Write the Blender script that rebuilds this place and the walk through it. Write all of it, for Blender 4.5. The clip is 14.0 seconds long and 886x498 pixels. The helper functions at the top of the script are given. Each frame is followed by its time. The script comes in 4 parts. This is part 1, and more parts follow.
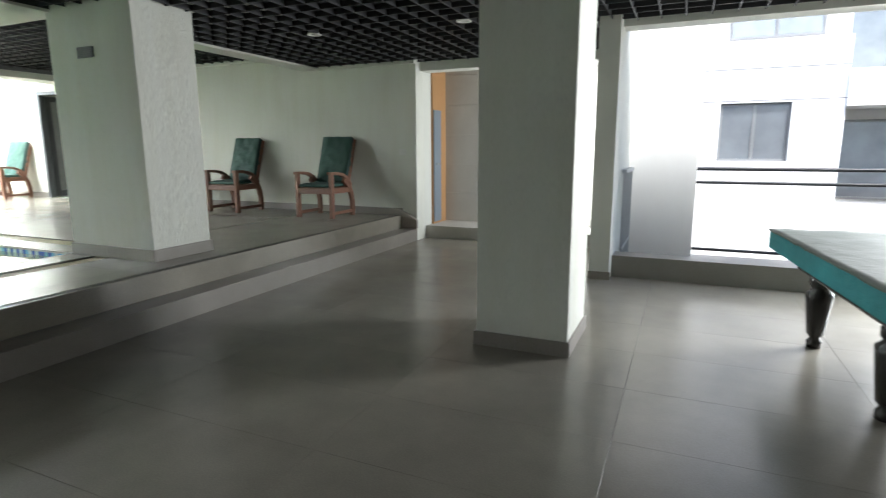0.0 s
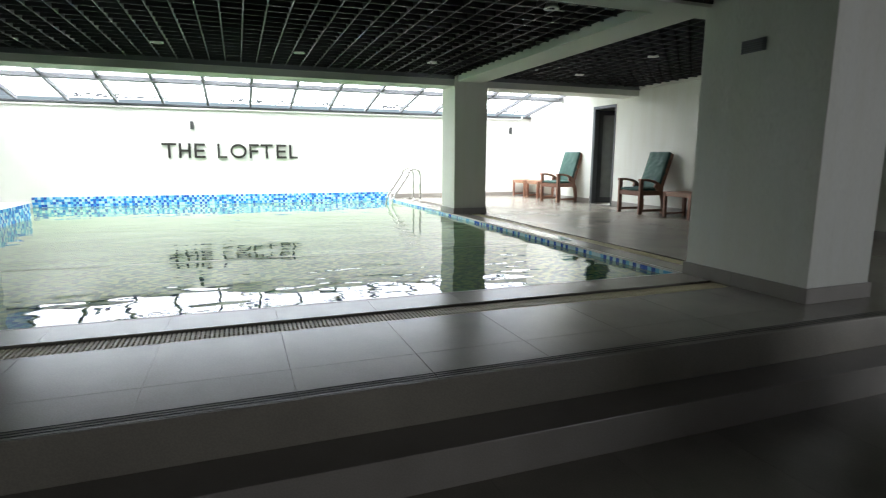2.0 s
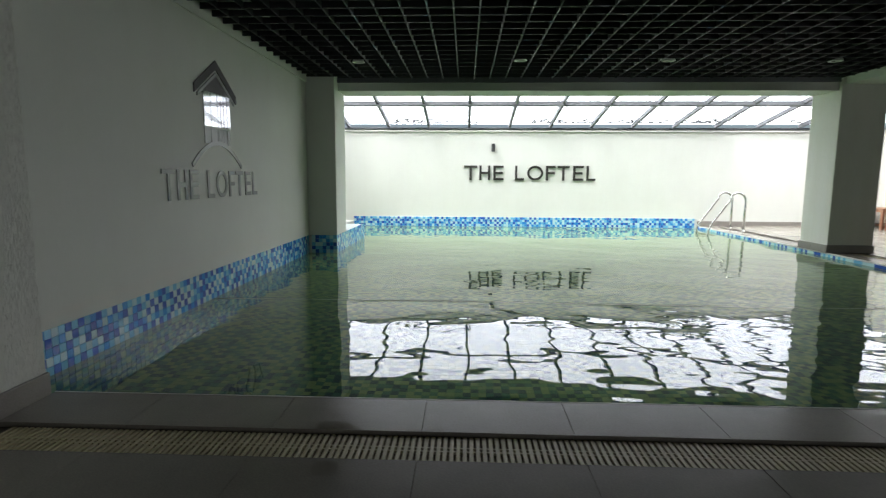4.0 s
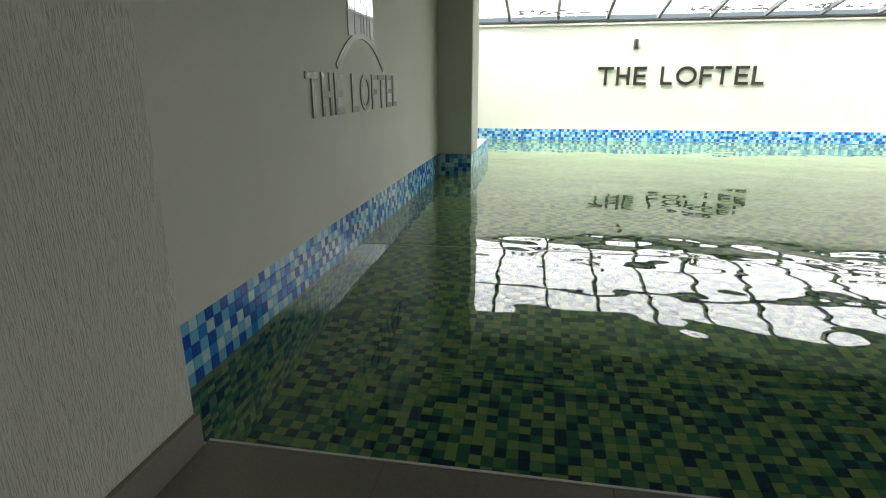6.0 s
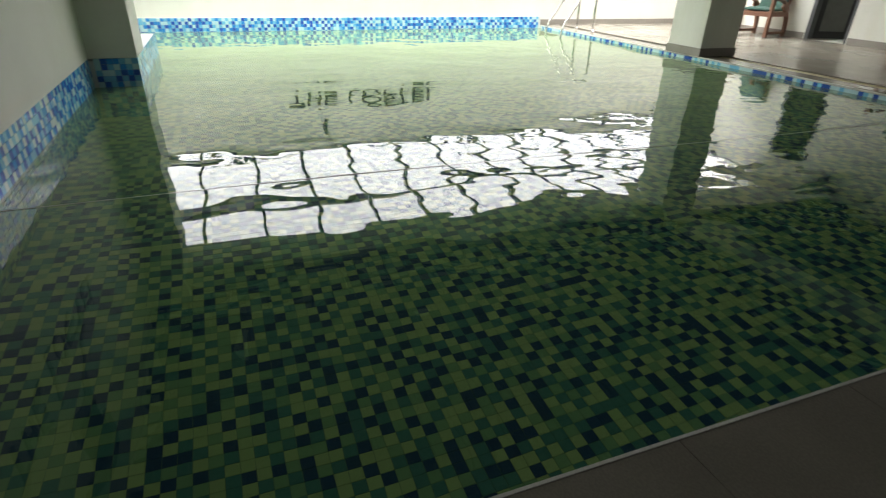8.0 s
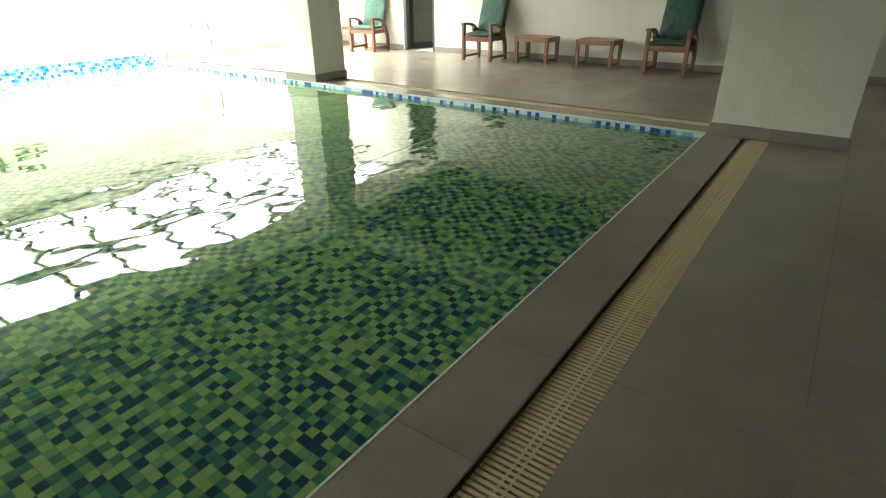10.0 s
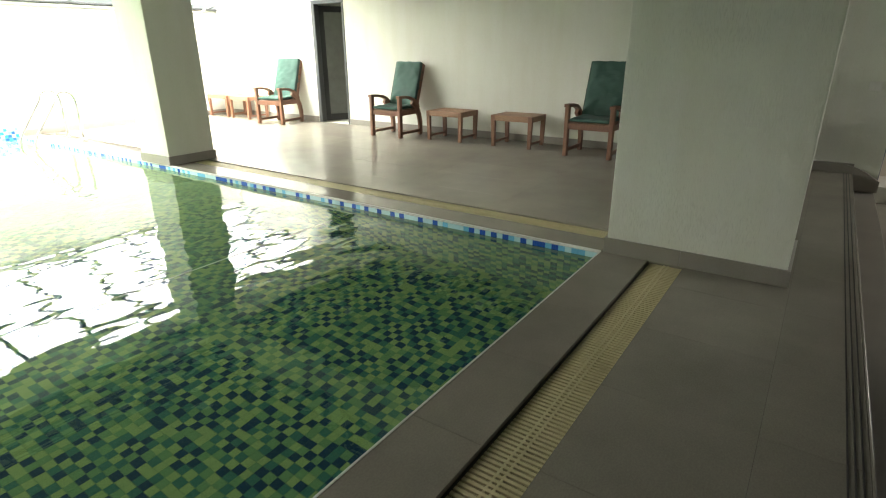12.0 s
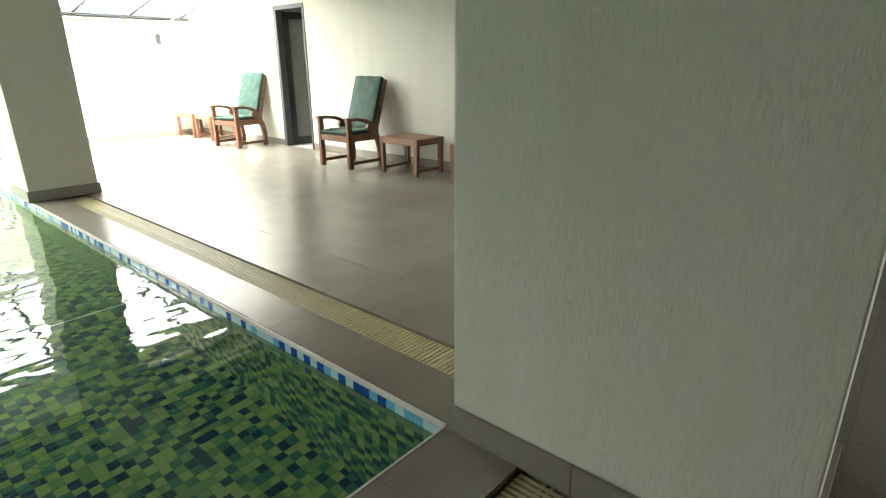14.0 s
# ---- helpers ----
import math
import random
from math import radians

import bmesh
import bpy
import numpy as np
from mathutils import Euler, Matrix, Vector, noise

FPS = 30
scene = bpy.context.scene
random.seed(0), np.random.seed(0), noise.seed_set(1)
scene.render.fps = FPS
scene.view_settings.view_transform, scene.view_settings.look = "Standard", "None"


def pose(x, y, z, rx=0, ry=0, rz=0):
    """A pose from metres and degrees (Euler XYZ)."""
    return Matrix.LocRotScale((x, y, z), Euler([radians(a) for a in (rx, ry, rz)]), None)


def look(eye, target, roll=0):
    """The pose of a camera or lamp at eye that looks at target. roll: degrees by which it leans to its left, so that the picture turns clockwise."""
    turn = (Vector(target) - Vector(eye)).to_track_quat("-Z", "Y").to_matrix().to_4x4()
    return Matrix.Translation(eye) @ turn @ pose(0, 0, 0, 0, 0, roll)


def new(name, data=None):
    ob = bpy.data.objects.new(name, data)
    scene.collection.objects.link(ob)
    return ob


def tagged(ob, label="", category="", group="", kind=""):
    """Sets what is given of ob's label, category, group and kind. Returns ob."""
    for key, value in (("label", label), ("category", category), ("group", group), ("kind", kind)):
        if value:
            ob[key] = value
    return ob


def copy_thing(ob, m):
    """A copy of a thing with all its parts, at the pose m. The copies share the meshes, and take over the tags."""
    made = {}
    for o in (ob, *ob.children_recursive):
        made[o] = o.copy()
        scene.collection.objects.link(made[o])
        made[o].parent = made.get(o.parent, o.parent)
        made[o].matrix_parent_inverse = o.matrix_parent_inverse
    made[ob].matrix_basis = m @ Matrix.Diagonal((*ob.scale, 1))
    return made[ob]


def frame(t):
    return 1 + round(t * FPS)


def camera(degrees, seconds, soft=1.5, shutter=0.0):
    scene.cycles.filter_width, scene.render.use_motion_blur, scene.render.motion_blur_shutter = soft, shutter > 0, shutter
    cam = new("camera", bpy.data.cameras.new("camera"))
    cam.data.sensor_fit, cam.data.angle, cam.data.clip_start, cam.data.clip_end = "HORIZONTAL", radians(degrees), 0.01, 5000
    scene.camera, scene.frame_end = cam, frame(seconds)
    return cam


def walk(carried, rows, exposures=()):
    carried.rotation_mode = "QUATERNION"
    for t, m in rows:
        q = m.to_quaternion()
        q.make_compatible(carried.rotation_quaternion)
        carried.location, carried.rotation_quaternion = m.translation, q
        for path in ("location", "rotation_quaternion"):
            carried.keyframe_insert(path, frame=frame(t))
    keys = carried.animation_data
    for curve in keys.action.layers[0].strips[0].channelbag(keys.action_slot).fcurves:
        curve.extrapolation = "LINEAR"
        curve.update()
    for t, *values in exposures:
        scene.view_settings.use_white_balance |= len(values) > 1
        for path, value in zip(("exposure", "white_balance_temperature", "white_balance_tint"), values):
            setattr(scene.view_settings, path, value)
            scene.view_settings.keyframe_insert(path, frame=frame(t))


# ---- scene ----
cam = camera(78.2, 14.0, soft=1.1, shutter=0.15)
PATH = [
    (0, (0.221, 0.715, 1.321), (-0.57, 2.516, 0.961), -0.2),
    (0.5, (-0.112, 0.835, 1.312), (-1.372, 2.347, 0.955), -0.5),
    (1, (-0.555, 0.789, 1.327), (-2.11, 1.998, 0.979), -0.1),
    (1.5, (-0.961, 0.62, 1.281), (-2.677, 1.59, 0.945), 0.1),
    (2, (-1.418, 0.402, 1.318), (-3.267, 1.093, 0.994), 0.3),
    (2.5, (-1.731, 0.053, 1.329), (-3.63, 0.603, 1.032), 0.3),
    (3, (-2.102, -0.444, 1.345), (-4.045, -0.06, 1.068), 0.5),
    (3.5, (-2.366, -0.771, 1.374), (-4.342, -0.614, 1.109), 0.3),
    (4, (-2.642, -1.057, 1.364), (-4.623, -1.137, 1.106), 0.3),
    (4.2, (-2.766, -1.195, 1.362), (-4.743, -1.371, 1.113), 0.2),
    (6.3, (-3.9, -2.143, 1.359), (-5.773, -2.436, 0.721), 0.4),
    (6.5, (-3.967, -2.195, 1.386), (-5.841, -2.387, 0.717), 0.4),
    (7, (-4.066, -2.212, 1.496), (-5.911, -2.146, 0.726), 0.5),
    (7.5, (-4.163, -2.164, 1.489), (-5.947, -1.881, 0.631), 0.4),
    (8, (-4.3, -2.133, 1.391), (-5.946, -1.474, 0.466), 1.7),
    (8.5, (-4.229, -2.505, 1.63), (-5.653, -1.474, 0.677), 0.6),
    (9, (-4.148, -2.541, 1.693), (-5.309, -1.214, 0.749), 0.8),
    (9.2, (-4.082, -2.401, 1.693), (-5.189, -1.028, 0.75), 0.7),
    (11.3, (-3.995, -0.48, 1.721), (-5.033, 1.048, 0.954), -0.1),
    (11.5, (-3.966, -0.267, 1.739), (-5.012, 1.269, 0.999), -0.1),
    (12, (-3.895, 0.409, 1.704), (-4.958, 1.953, 1.006), -0.4),
    (12.5, (-3.923, 0.952, 1.663), (-4.996, 2.493, 0.974), -0.3),
    (13, (-3.906, 1.494, 1.662), (-4.999, 3.026, 0.984), -0.3),
    (13.5, (-3.917, 2.078, 1.628), (-5.08, 3.564, 0.967), -0.4),
    (14, (-3.895, 2.656, 1.625), (-5.139, 4.084, 0.981), -0.4),
]
EXPOSURE = [(0, 1.78, 5980, 8), (0.5, 1.96, 5980, 8), (1.0, 1.85, 5960, 8), (1.5, 1.15, 5920, 9), (2.0, 0.35, 5880, 12), (2.5, 0.0, 5900, 13), (3.0, -0.25, 5900, 13), (4.2, -0.3, 6000, 13), (6.3, 0.08, 6450, 10),
            (7.0, -0.25, 6400, 12), (7.5, -0.33, 6350, 14), (8.0, 0.05, 6450, 12), (8.5, 0.85, 6800, 8), (9.0, 1.47, 6900, 5), (11.3, 1.55, 6800, 6), (14.0, 1.55, 6650, 7)]
walk(cam, [(t, look(eye, target, roll)) for t, eye, target, roll in PATH], EXPOSURE)

# ---- light ----
world = bpy.data.worlds.new("overcast_sky")
scene.world = world
world.use_nodes = True
wn = world.node_tree.nodes
sky = wn.new("ShaderNodeTexSky")
sky.sky_type, sky.sun_disc = "NISHITA", False
sky.sun_elevation, sky.sun_rotation = radians(52), radians(150)
sky.air_density, sky.dust_density = 1.0, 4.0
wn["Background"].inputs["Strength"].default_value = 0.15
world.node_tree.links.new(sky.outputs["Color"], wn["Background"].inputs["Color"])

sun = bpy.data.lights.new("sun", "SUN")
sun.energy, sun.angle, sun.color = 2.2, radians(14), (1.0, 0.96, 0.9)
sun_ob = new("sun", sun)
sun_ob.matrix_world = look((0, 0, 30), (-9, 15, 0))

# main dimensions
FLOOR, TREAD, DECK, WATER, BASIN = 0.0, 0.178, 0.372, 0.315, -0.52
CEIL, CEIL_HALL, SLAB = 2.71, 2.52, 3.12
X_BACK, X_EDGE, X_STEP1, X_STEP2 = -14.59, -5.0, -3.30, -3.53
Y_POOL_L, Y_POOL_R, Y_NEAR, Y_NORTH, Y_COURT, Y_SIDE = -3.235, 3.92, -2.95, 7.80, -3.52, -4.40
SLOPE = 0.184


def roof_z(x):
    """Underside of the glass roof over the pool's far end."""
    return 2.44 + SLOPE * (x - X_BACK)


# daylight standing in the glass roof's opening
lamp = bpy.data.lights.new("skylight_daylight", "AREA")
lamp.shape, lamp.size, lamp.size_y, lamp.energy, lamp.color = "RECTANGLE", 5.8, 11.9, 1250, (1.0, 0.99, 0.96)
lamp_ob = new("skylight_daylight", lamp)
mid_x = -13.2
lamp_ob.matrix_world = Matrix.Translation((mid_x, 2.15, roof_z(mid_x) + 0.28)) @ Euler((0, -math.atan(SLOPE), 0)).to_matrix().to_4x4()


# daylight standing in the balcony opening and the passage window
def opening_light(name, watts, wide, high, eye, target):
    a = bpy.data.lights.new(name, "AREA")
    a.shape, a.size, a.size_y, a.energy, a.color = "RECTANGLE", wide, high, watts, (1.0, 0.985, 0.95)
    new(name, a).matrix_world = look(eye, target)


opening_light("balcony_daylight", 175, 2.2, 2.1, (3.25, 6.64, 1.35), (3.25, 0, 1.2))
opening_light("passage_daylight", 16, 0.5, 2.0, (-0.70, 8.5, 1.4), (-3, 8.5, 1.3))


# ---- materials ----
def material(name):
    m = bpy.data.materials.new(name)
    m.use_nodes = True
    return m, m.node_tree.nodes, m.node_tree.links, m.node_tree.nodes["Principled BSDF"]


def coords(nodes, links, scale=(1, 1, 1), kind="Object"):
    tc, mp = nodes.new("ShaderNodeTexCoord"), nodes.new("ShaderNodeMapping")
    mp.inputs["Scale"].default_value = scale
    links.new(tc.outputs[kind], mp.inputs["Vector"])
    return mp.outputs["Vector"]


def world_coords(nodes, links, scale=(1, 1, 1)):
    g, mp = nodes.new("ShaderNodeNewGeometry"), nodes.new("ShaderNodeMapping")
    mp.inputs["Scale"].default_value = scale
    links.new(g.outputs["Position"], mp.inputs["Vector"])
    return mp.outputs["Vector"]


def noise_tex(nodes, links, vec, scale, detail=4, rough=0.55):
    n = nodes.new("ShaderNodeTexNoise")
    n.inputs["Scale"].default_value, n.inputs["Detail"].default_value, n.inputs["Roughness"].default_value = scale, detail, rough
    links.new(vec, n.inputs["Vector"])
    return n.outputs["Fac"]


def ramp(nodes, links, fac, stops, mode="LINEAR"):
    r = nodes.new("ShaderNodeValToRGB")
    r.color_ramp.interpolation = mode
    el = r.color_ramp.elements
    while len(el) < len(stops):
        el.new(0.5)
    for e, (p, c) in zip(el, stops):
        e.position, e.color = p, (*c, 1)
    links.new(fac, r.inputs["Fac"])
    return r.outputs["Color"]


def mix(nodes, links, fac, a, b, mode="MIX"):
    n = nodes.new("ShaderNodeMix")
    n.data_type, n.blend_type = "RGBA", mode
    for sock, v in ((n.inputs[0], fac), (n.inputs[6], a), (n.inputs[7], b)):
        if isinstance(v, (int, float)):
            sock.default_value = v
        elif isinstance(v, tuple):
            sock.default_value = (*v, 1)
        else:
            links.new(v, sock)
    return n.outputs[2]


def bump(nodes, links, bsdf, height, strength, distance, chain=None):
    b = nodes.new("ShaderNodeBump")
    b.inputs["Strength"].default_value, b.inputs["Distance"].default_value = strength, distance
    links.new(height, b.inputs["Height"])
    if chain is not None:
        links.new(chain, b.inputs["Normal"])
    links.new(b.outputs["Normal"], bsdf.inputs["Normal"])
    return b.outputs["Normal"]


def plaster_material(name, base, groove=1.0):
    """Cream wall plaster dragged downwards with a coarse brush: fine upright scratches, a few deeper tears, faint stains."""
    m, n, l, p = material(name)
    v = world_coords(n, l)
    drag = noise_tex(n, l, world_coords(n, l, (260, 260, 20)), 1.0, 4, 0.6)
    tear = ramp(n, l, noise_tex(n, l, world_coords(n, l, (330, 330, 24)), 1.0, 3, 0.6), [(0.33, (0, 0, 0)), (0.47, (1, 1, 1))])
    blot = noise_tex(n, l, v, 1.3, 5)
    run = noise_tex(n, l, world_coords(n, l, (6, 6, 0.8)), 1.0, 4)
    fine = noise_tex(n, l, v, 130, 3)
    c = ramp(n, l, blot, [(0.3, tuple(b * 0.93 for b in base)), (0.7, base)])
    c = mix(n, l, 0.35 * groove, c, ramp(n, l, run, [(0.32, (base[0] * 0.86, base[1] * 0.84, base[2] * 0.74)), (0.6, base)]))
    c = mix(n, l, 0.13 * groove, c, ramp(n, l, drag, [(0.33, tuple(b * 0.70 for b in base)), (0.55, base)]))
    scar = ramp(n, l, noise_tex(n, l, world_coords(n, l, (330, 330, 24)), 1.0, 3, 0.6), [(0.32, tuple(b * 0.6 for b in base)), (0.44, (1, 1, 1))])
    c = mix(n, l, 0.17 * groove, c, scar, "MULTIPLY")
    l.new(c, p.inputs["Base Color"])
    p.inputs["Roughness"].default_value = 0.85
    h = bump(n, l, p, drag, 0.32 * groove, 0.004)
    h = bump(n, l, p, tear, 0.75 * groove, 0.0028, h)
    bump(n, l, p, fine, 0.18, 0.002, h)
    return m


def tile_material(name, dark, light, rough):
    """Large porcelain floor tiles: clouded, faintly speckled, half matt."""
    m, n, l, p = material(name)
    info = n.new("ShaderNodeObjectInfo")
    v = world_coords(n, l)
    cloud = noise_tex(n, l, v, 2.3, 6, 0.6)
    speck = noise_tex(n, l, v, 140, 2)
    c = ramp(n, l, cloud, [(0.3, dark), (0.72, light)])
    c = mix(n, l, 0.25, c, ramp(n, l, speck, [(0.4, tuple(a * 0.8 for a in dark)), (0.6, light)]))
    tint = ramp(n, l, info.outputs["Random"], [(0, (0.93, 0.93, 0.93)), (1, (1, 1, 1))])
    l.new(mix(n, l, 1.0, c, tint, "MULTIPLY"), p.inputs["Base Color"])
    r = n.new("ShaderNodeMapRange")
    r.inputs["To Min"].default_value, r.inputs["To Max"].default_value = rough - 0.015, rough + 0.05
    l.new(noise_tex(n, l, v, 0.9, 2), r.inputs["Value"])
    l.new(r.outputs["Result"], p.inputs["Roughness"])
    bump(n, l, p, noise_tex(n, l, v, 45, 3), 0.06, 0.002)
    return m


def paint(name, base, rough=0.5, metal=0.0, grain=30, vary=0.12, relief=0.08):
    """A plain coat with slight unevenness."""
    m, n, l, p = material(name)
    v = coords(n, l)
    f = noise_tex(n, l, v, grain, 4)
    big = noise_tex(n, l, v, 2.5, 3)
    c = ramp(n, l, f, [(0.3, tuple(b * (1 - vary) for b in base)), (0.7, base)])
    c = mix(n, l, 0.35, c, ramp(n, l, big, [(0.35, tuple(b * (1 - vary) for b in base)), (0.65, tuple(min(1, b * (1 + vary * 0.5)) for b in base))]))
    l.new(c, p.inputs["Base Color"])
    p.inputs["Roughness"].default_value, p.inputs["Metallic"].default_value = rough, metal
    if relief:
        bump(n, l, p, f, relief, 0.002)
    return m


def wood_material(name, dark, light, axis_scale):
    m, n, l, p = material(name)
    info = n.new("ShaderNodeObjectInfo")
    v = coords(n, l, axis_scale)
    g = noise_tex(n, l, v, 6, 6, 0.65)
    fine = noise_tex(n, l, coords(n, l, tuple(a * 4 for a in axis_scale)), 10, 3)
    c = ramp(n, l, g, [(0.28, dark), (0.68, light)])
    c = mix(n, l, 0.3, c, ramp(n, l, fine, [(0.35, dark), (0.6, light)]))
    l.new(mix(n, l, 1.0, c, ramp(n, l, info.outputs["Random"], [(0, (0.82, 0.8, 0.78)), (1, (1, 1, 1))]), "MULTIPLY"), p.inputs["Base Color"])
    p.inputs["Roughness"].default_value = 0.48
    bump(n, l, p, fine, 0.12, 0.001)
    return m


def fabric_material(name, base):
    m, n, l, p = material(name)
    v = coords(n, l)
    fold = noise_tex(n, l, coords(n, l, (4, 4, 13)), 1.6, 3)
    weave = noise_tex(n, l, v, 260, 2)
    fade = noise_tex(n, l, v, 3.0, 4)
    c = ramp(n, l, fade, [(0.3, tuple(b * 0.85 for b in base)), (0.7, tuple(b * 1.12 for b in base))])
    l.new(c, p.inputs["Base Color"])
    p.inputs["Roughness"].default_value = 0.72
    p.inputs["Sheen Weight"].default_value = 0.04
    h = bump(n, l, p, fold, 0.45, 0.02)
    bump(n, l, p, weave, 0.15, 0.001, h)
    return m


def mosaic_material(name, stops, rough=0.16):
    """Glazed mosaic: one of a few glazes for each piece, brushed within."""
    m, n, l, p = material(name)
    glaze = n.new("ShaderNodeAttribute")
    glaze.attribute_name = "glaze"
    src = glaze.outputs["Fac"]
    c = ramp(n, l, src, stops, "CONSTANT")
    v = world_coords(n, l)
    brush = noise_tex(n, l, world_coords(n, l, (120, 120, 30)), 1.0, 3)
    c = mix(n, l, 0.05, c, ramp(n, l, brush, [(0.35, (0.10, 0.20, 0.45)), (0.65, (0.75, 0.85, 0.85))]))
    l.new(c, p.inputs["Base Color"])
    p.inputs["Roughness"].default_value = rough
    bump(n, l, p, noise_tex(n, l, v, 30, 2), 0.1, 0.002)
    return m


GLAZES = [(0.0, (0.46, 0.68, 0.72)), (0.30, (0.15, 0.45, 0.68)), (0.58, (0.008, 0.21, 0.60)), (0.79, (0.002, 0.065, 0.40))]
POOL_GLAZES = [(0.0, (0.76, 0.80, 0.46)), (0.31, (0.40, 0.58, 0.40)), (0.55, (0.11, 0.33, 0.40)), (0.77, (0.012, 0.065, 0.28))]

plaster = plaster_material("cream_combed_plaster", (0.74, 0.745, 0.675))
smooth_plaster = plaster_material("cream_smooth_plaster", (0.69, 0.695, 0.635), 0.3)
ext_white = plaster_material("white_render", (0.80, 0.80, 0.79), 0.15)
deck_tile = tile_material("taupe_porcelain", (0.222, 0.203, 0.166), (0.295, 0.273, 0.224), 0.24)
skirt_tile = tile_material("taupe_skirting", (0.23, 0.21, 0.183), (0.30, 0.277, 0.245), 0.34)
panel_stone = tile_material("pale_stone_panel", (0.52, 0.50, 0.45), (0.62, 0.60, 0.55), 0.35)
grout = paint("taupe_grout", (0.13, 0.118, 0.102), 0.9)
pool_grout = paint("white_pool_grout", (0.58, 0.60, 0.58), 0.8, grain=80)
pool_joint = paint("green_pool_joint", (0.28, 0.36, 0.28), 0.8, grain=80)
black_grid = paint("black_ceiling_paint", (0.028, 0.028, 0.03), 0.5)
void_paint = paint("dark_plenum_paint", (0.05, 0.047, 0.052), 0.9)
aluminium = paint("grey_aluminium", (0.20, 0.205, 0.21), 0.42, 0.3, 60)
steel_roof = paint("grey_roof_steel", (0.13, 0.135, 0.14), 0.5, 0.2, 40)
eaves_steel = paint("dark_eaves_steel", (0.085, 0.09, 0.095), 0.5, 0.2, 40)
steel = paint("polished_steel", (0.72, 0.72, 0.70), 0.14, 1.0, 50, 0.05, 0.0)
mirror_steel = paint("mirror_steel", (0.50, 0.51, 0.53), 0.06, 1.0, 20, 0.04, 0.03)
bronze = paint("dark_letter_metal", (0.045, 0.042, 0.036), 0.45, 0.4)
gable_dark = paint("dark_brown_gable", (0.022, 0.018, 0.015), 0.6)
relief_metal = paint("satin_letter_metal", (0.20, 0.205, 0.185), 0.45, 0.3)
teak = wood_material("oiled_hardwood", (0.15, 0.064, 0.037), (0.30, 0.145, 0.088), (18, 18, 2))
teak_flat = wood_material("oiled_hardwood_slat", (0.20, 0.10, 0.056), (0.38, 0.215, 0.13), (2.5, 20, 20))
cabinet_wood = wood_material("orange_veneer", (0.42, 0.22, 0.09), (0.56, 0.33, 0.15), (14, 14, 1.5))
green_cloth = fabric_material("faded_green_canvas", (0.038, 0.10, 0.078))
green_piping = fabric_material("dark_green_edging", (0.02, 0.06, 0.05))
grate_plastic = paint("cream_grating_plastic", (0.57, 0.51, 0.29), 0.5, 0, 60, 0.2)
# dark tone that stands in for the shade between the grating's slats
gap_shade = paint("slat_gap_shade", (0.20, 0.17, 0.09), 0.8, 0, 30, 0.3)
edge_trim = paint("white_edge_trim", (0.70, 0.69, 0.65), 0.5, 0, 90, 0.2)
dark_gap = paint("dark_channel", (0.03, 0.028, 0.025), 0.9)
teal_cloth = fabric_material("teal_baize", (0.03, 0.25, 0.28))
grey_cover = fabric_material("grey_dust_cover", (0.15, 0.165, 0.14))
black_wood = paint("black_lacquered_wood", (0.02, 0.018, 0.017), 0.25)
white_plastic = paint("white_plastic", (0.75, 0.74, 0.70), 0.45, 0, 20, 0.06)
door_grey = paint("blue_grey_door_paint", (0.20, 0.24, 0.28), 0.4)
black_rail = paint("black_rail_paint", (0.02, 0.022, 0.026), 0.4)
rail_grey = paint("pale_grey_rail", (0.42, 0.44, 0.46), 0.4, 0.2, 60)
dark_plastic = paint("dark_fitting", (0.05, 0.05, 0.05), 0.5)
litter_brown = paint("dry_leaf_brown", (0.10, 0.085, 0.065), 0.9, 0, 60, 0.5)
soil_grey = paint("far_ground", (0.22, 0.21, 0.19), 0.9, 0, 0.8, 0.25)

mosaic_rest = mosaic_material("glazed_mosaic", GLAZES)
pool_mosaic = mosaic_material("pool_floor_mosaic", POOL_GLAZES, 0.35)


def glass_material(name, tint, rough=0.0, ior=1.45):
    m, n, l, p = material(name)
    p.inputs["Base Color"].default_value = (*tint, 1)
    p.inputs["Roughness"].default_value, p.inputs["IOR"].default_value = rough, ior
    p.inputs["Transmission Weight"].default_value = 1.0
    return m, n, l, p


roof_glass = glass_material("roof_glass", (0.97, 0.98, 0.97), 0.02)[0]
door_frame_grey = paint("slate_grey_frame", (0.085, 0.09, 0.095), 0.45, 0.2, 60)
obscured_glass = paint("obscured_grey_glass", (0.15, 0.155, 0.145), 0.22, 0.0, 8, 0.2, 0.0)
dark_frame = paint("dark_door_frame", (0.014, 0.015, 0.017), 0.5, 0.0, 60)
window_glass = paint("far_window_glass", (0.30, 0.33, 0.36), 0.12, 0.5, 1.2, 0.3, 0)
water_mat, n_, l_, p_ = glass_material("green_pool_water", (0.049, 0.099, 0.037), 0.0, 1.39)
# green haze painted into the water's colour towards the back wall, hiding the floor
painted_haze, blend = n_.new("ShaderNodeBsdfPrincipled"), n_.new("ShaderNodeMixShader")
painted_haze.inputs["Base Color"].default_value = (0.26, 0.41, 0.18, 1)
painted_haze.inputs["Roughness"].default_value, painted_haze.inputs["IOR"].default_value = 0.0, 1.39
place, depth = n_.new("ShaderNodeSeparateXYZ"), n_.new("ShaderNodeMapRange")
# depth here is only the x position; the pool floor is flat
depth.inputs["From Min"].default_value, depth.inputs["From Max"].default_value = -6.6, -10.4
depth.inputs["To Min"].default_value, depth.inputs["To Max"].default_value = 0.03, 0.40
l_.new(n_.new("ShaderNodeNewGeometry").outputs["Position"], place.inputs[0])
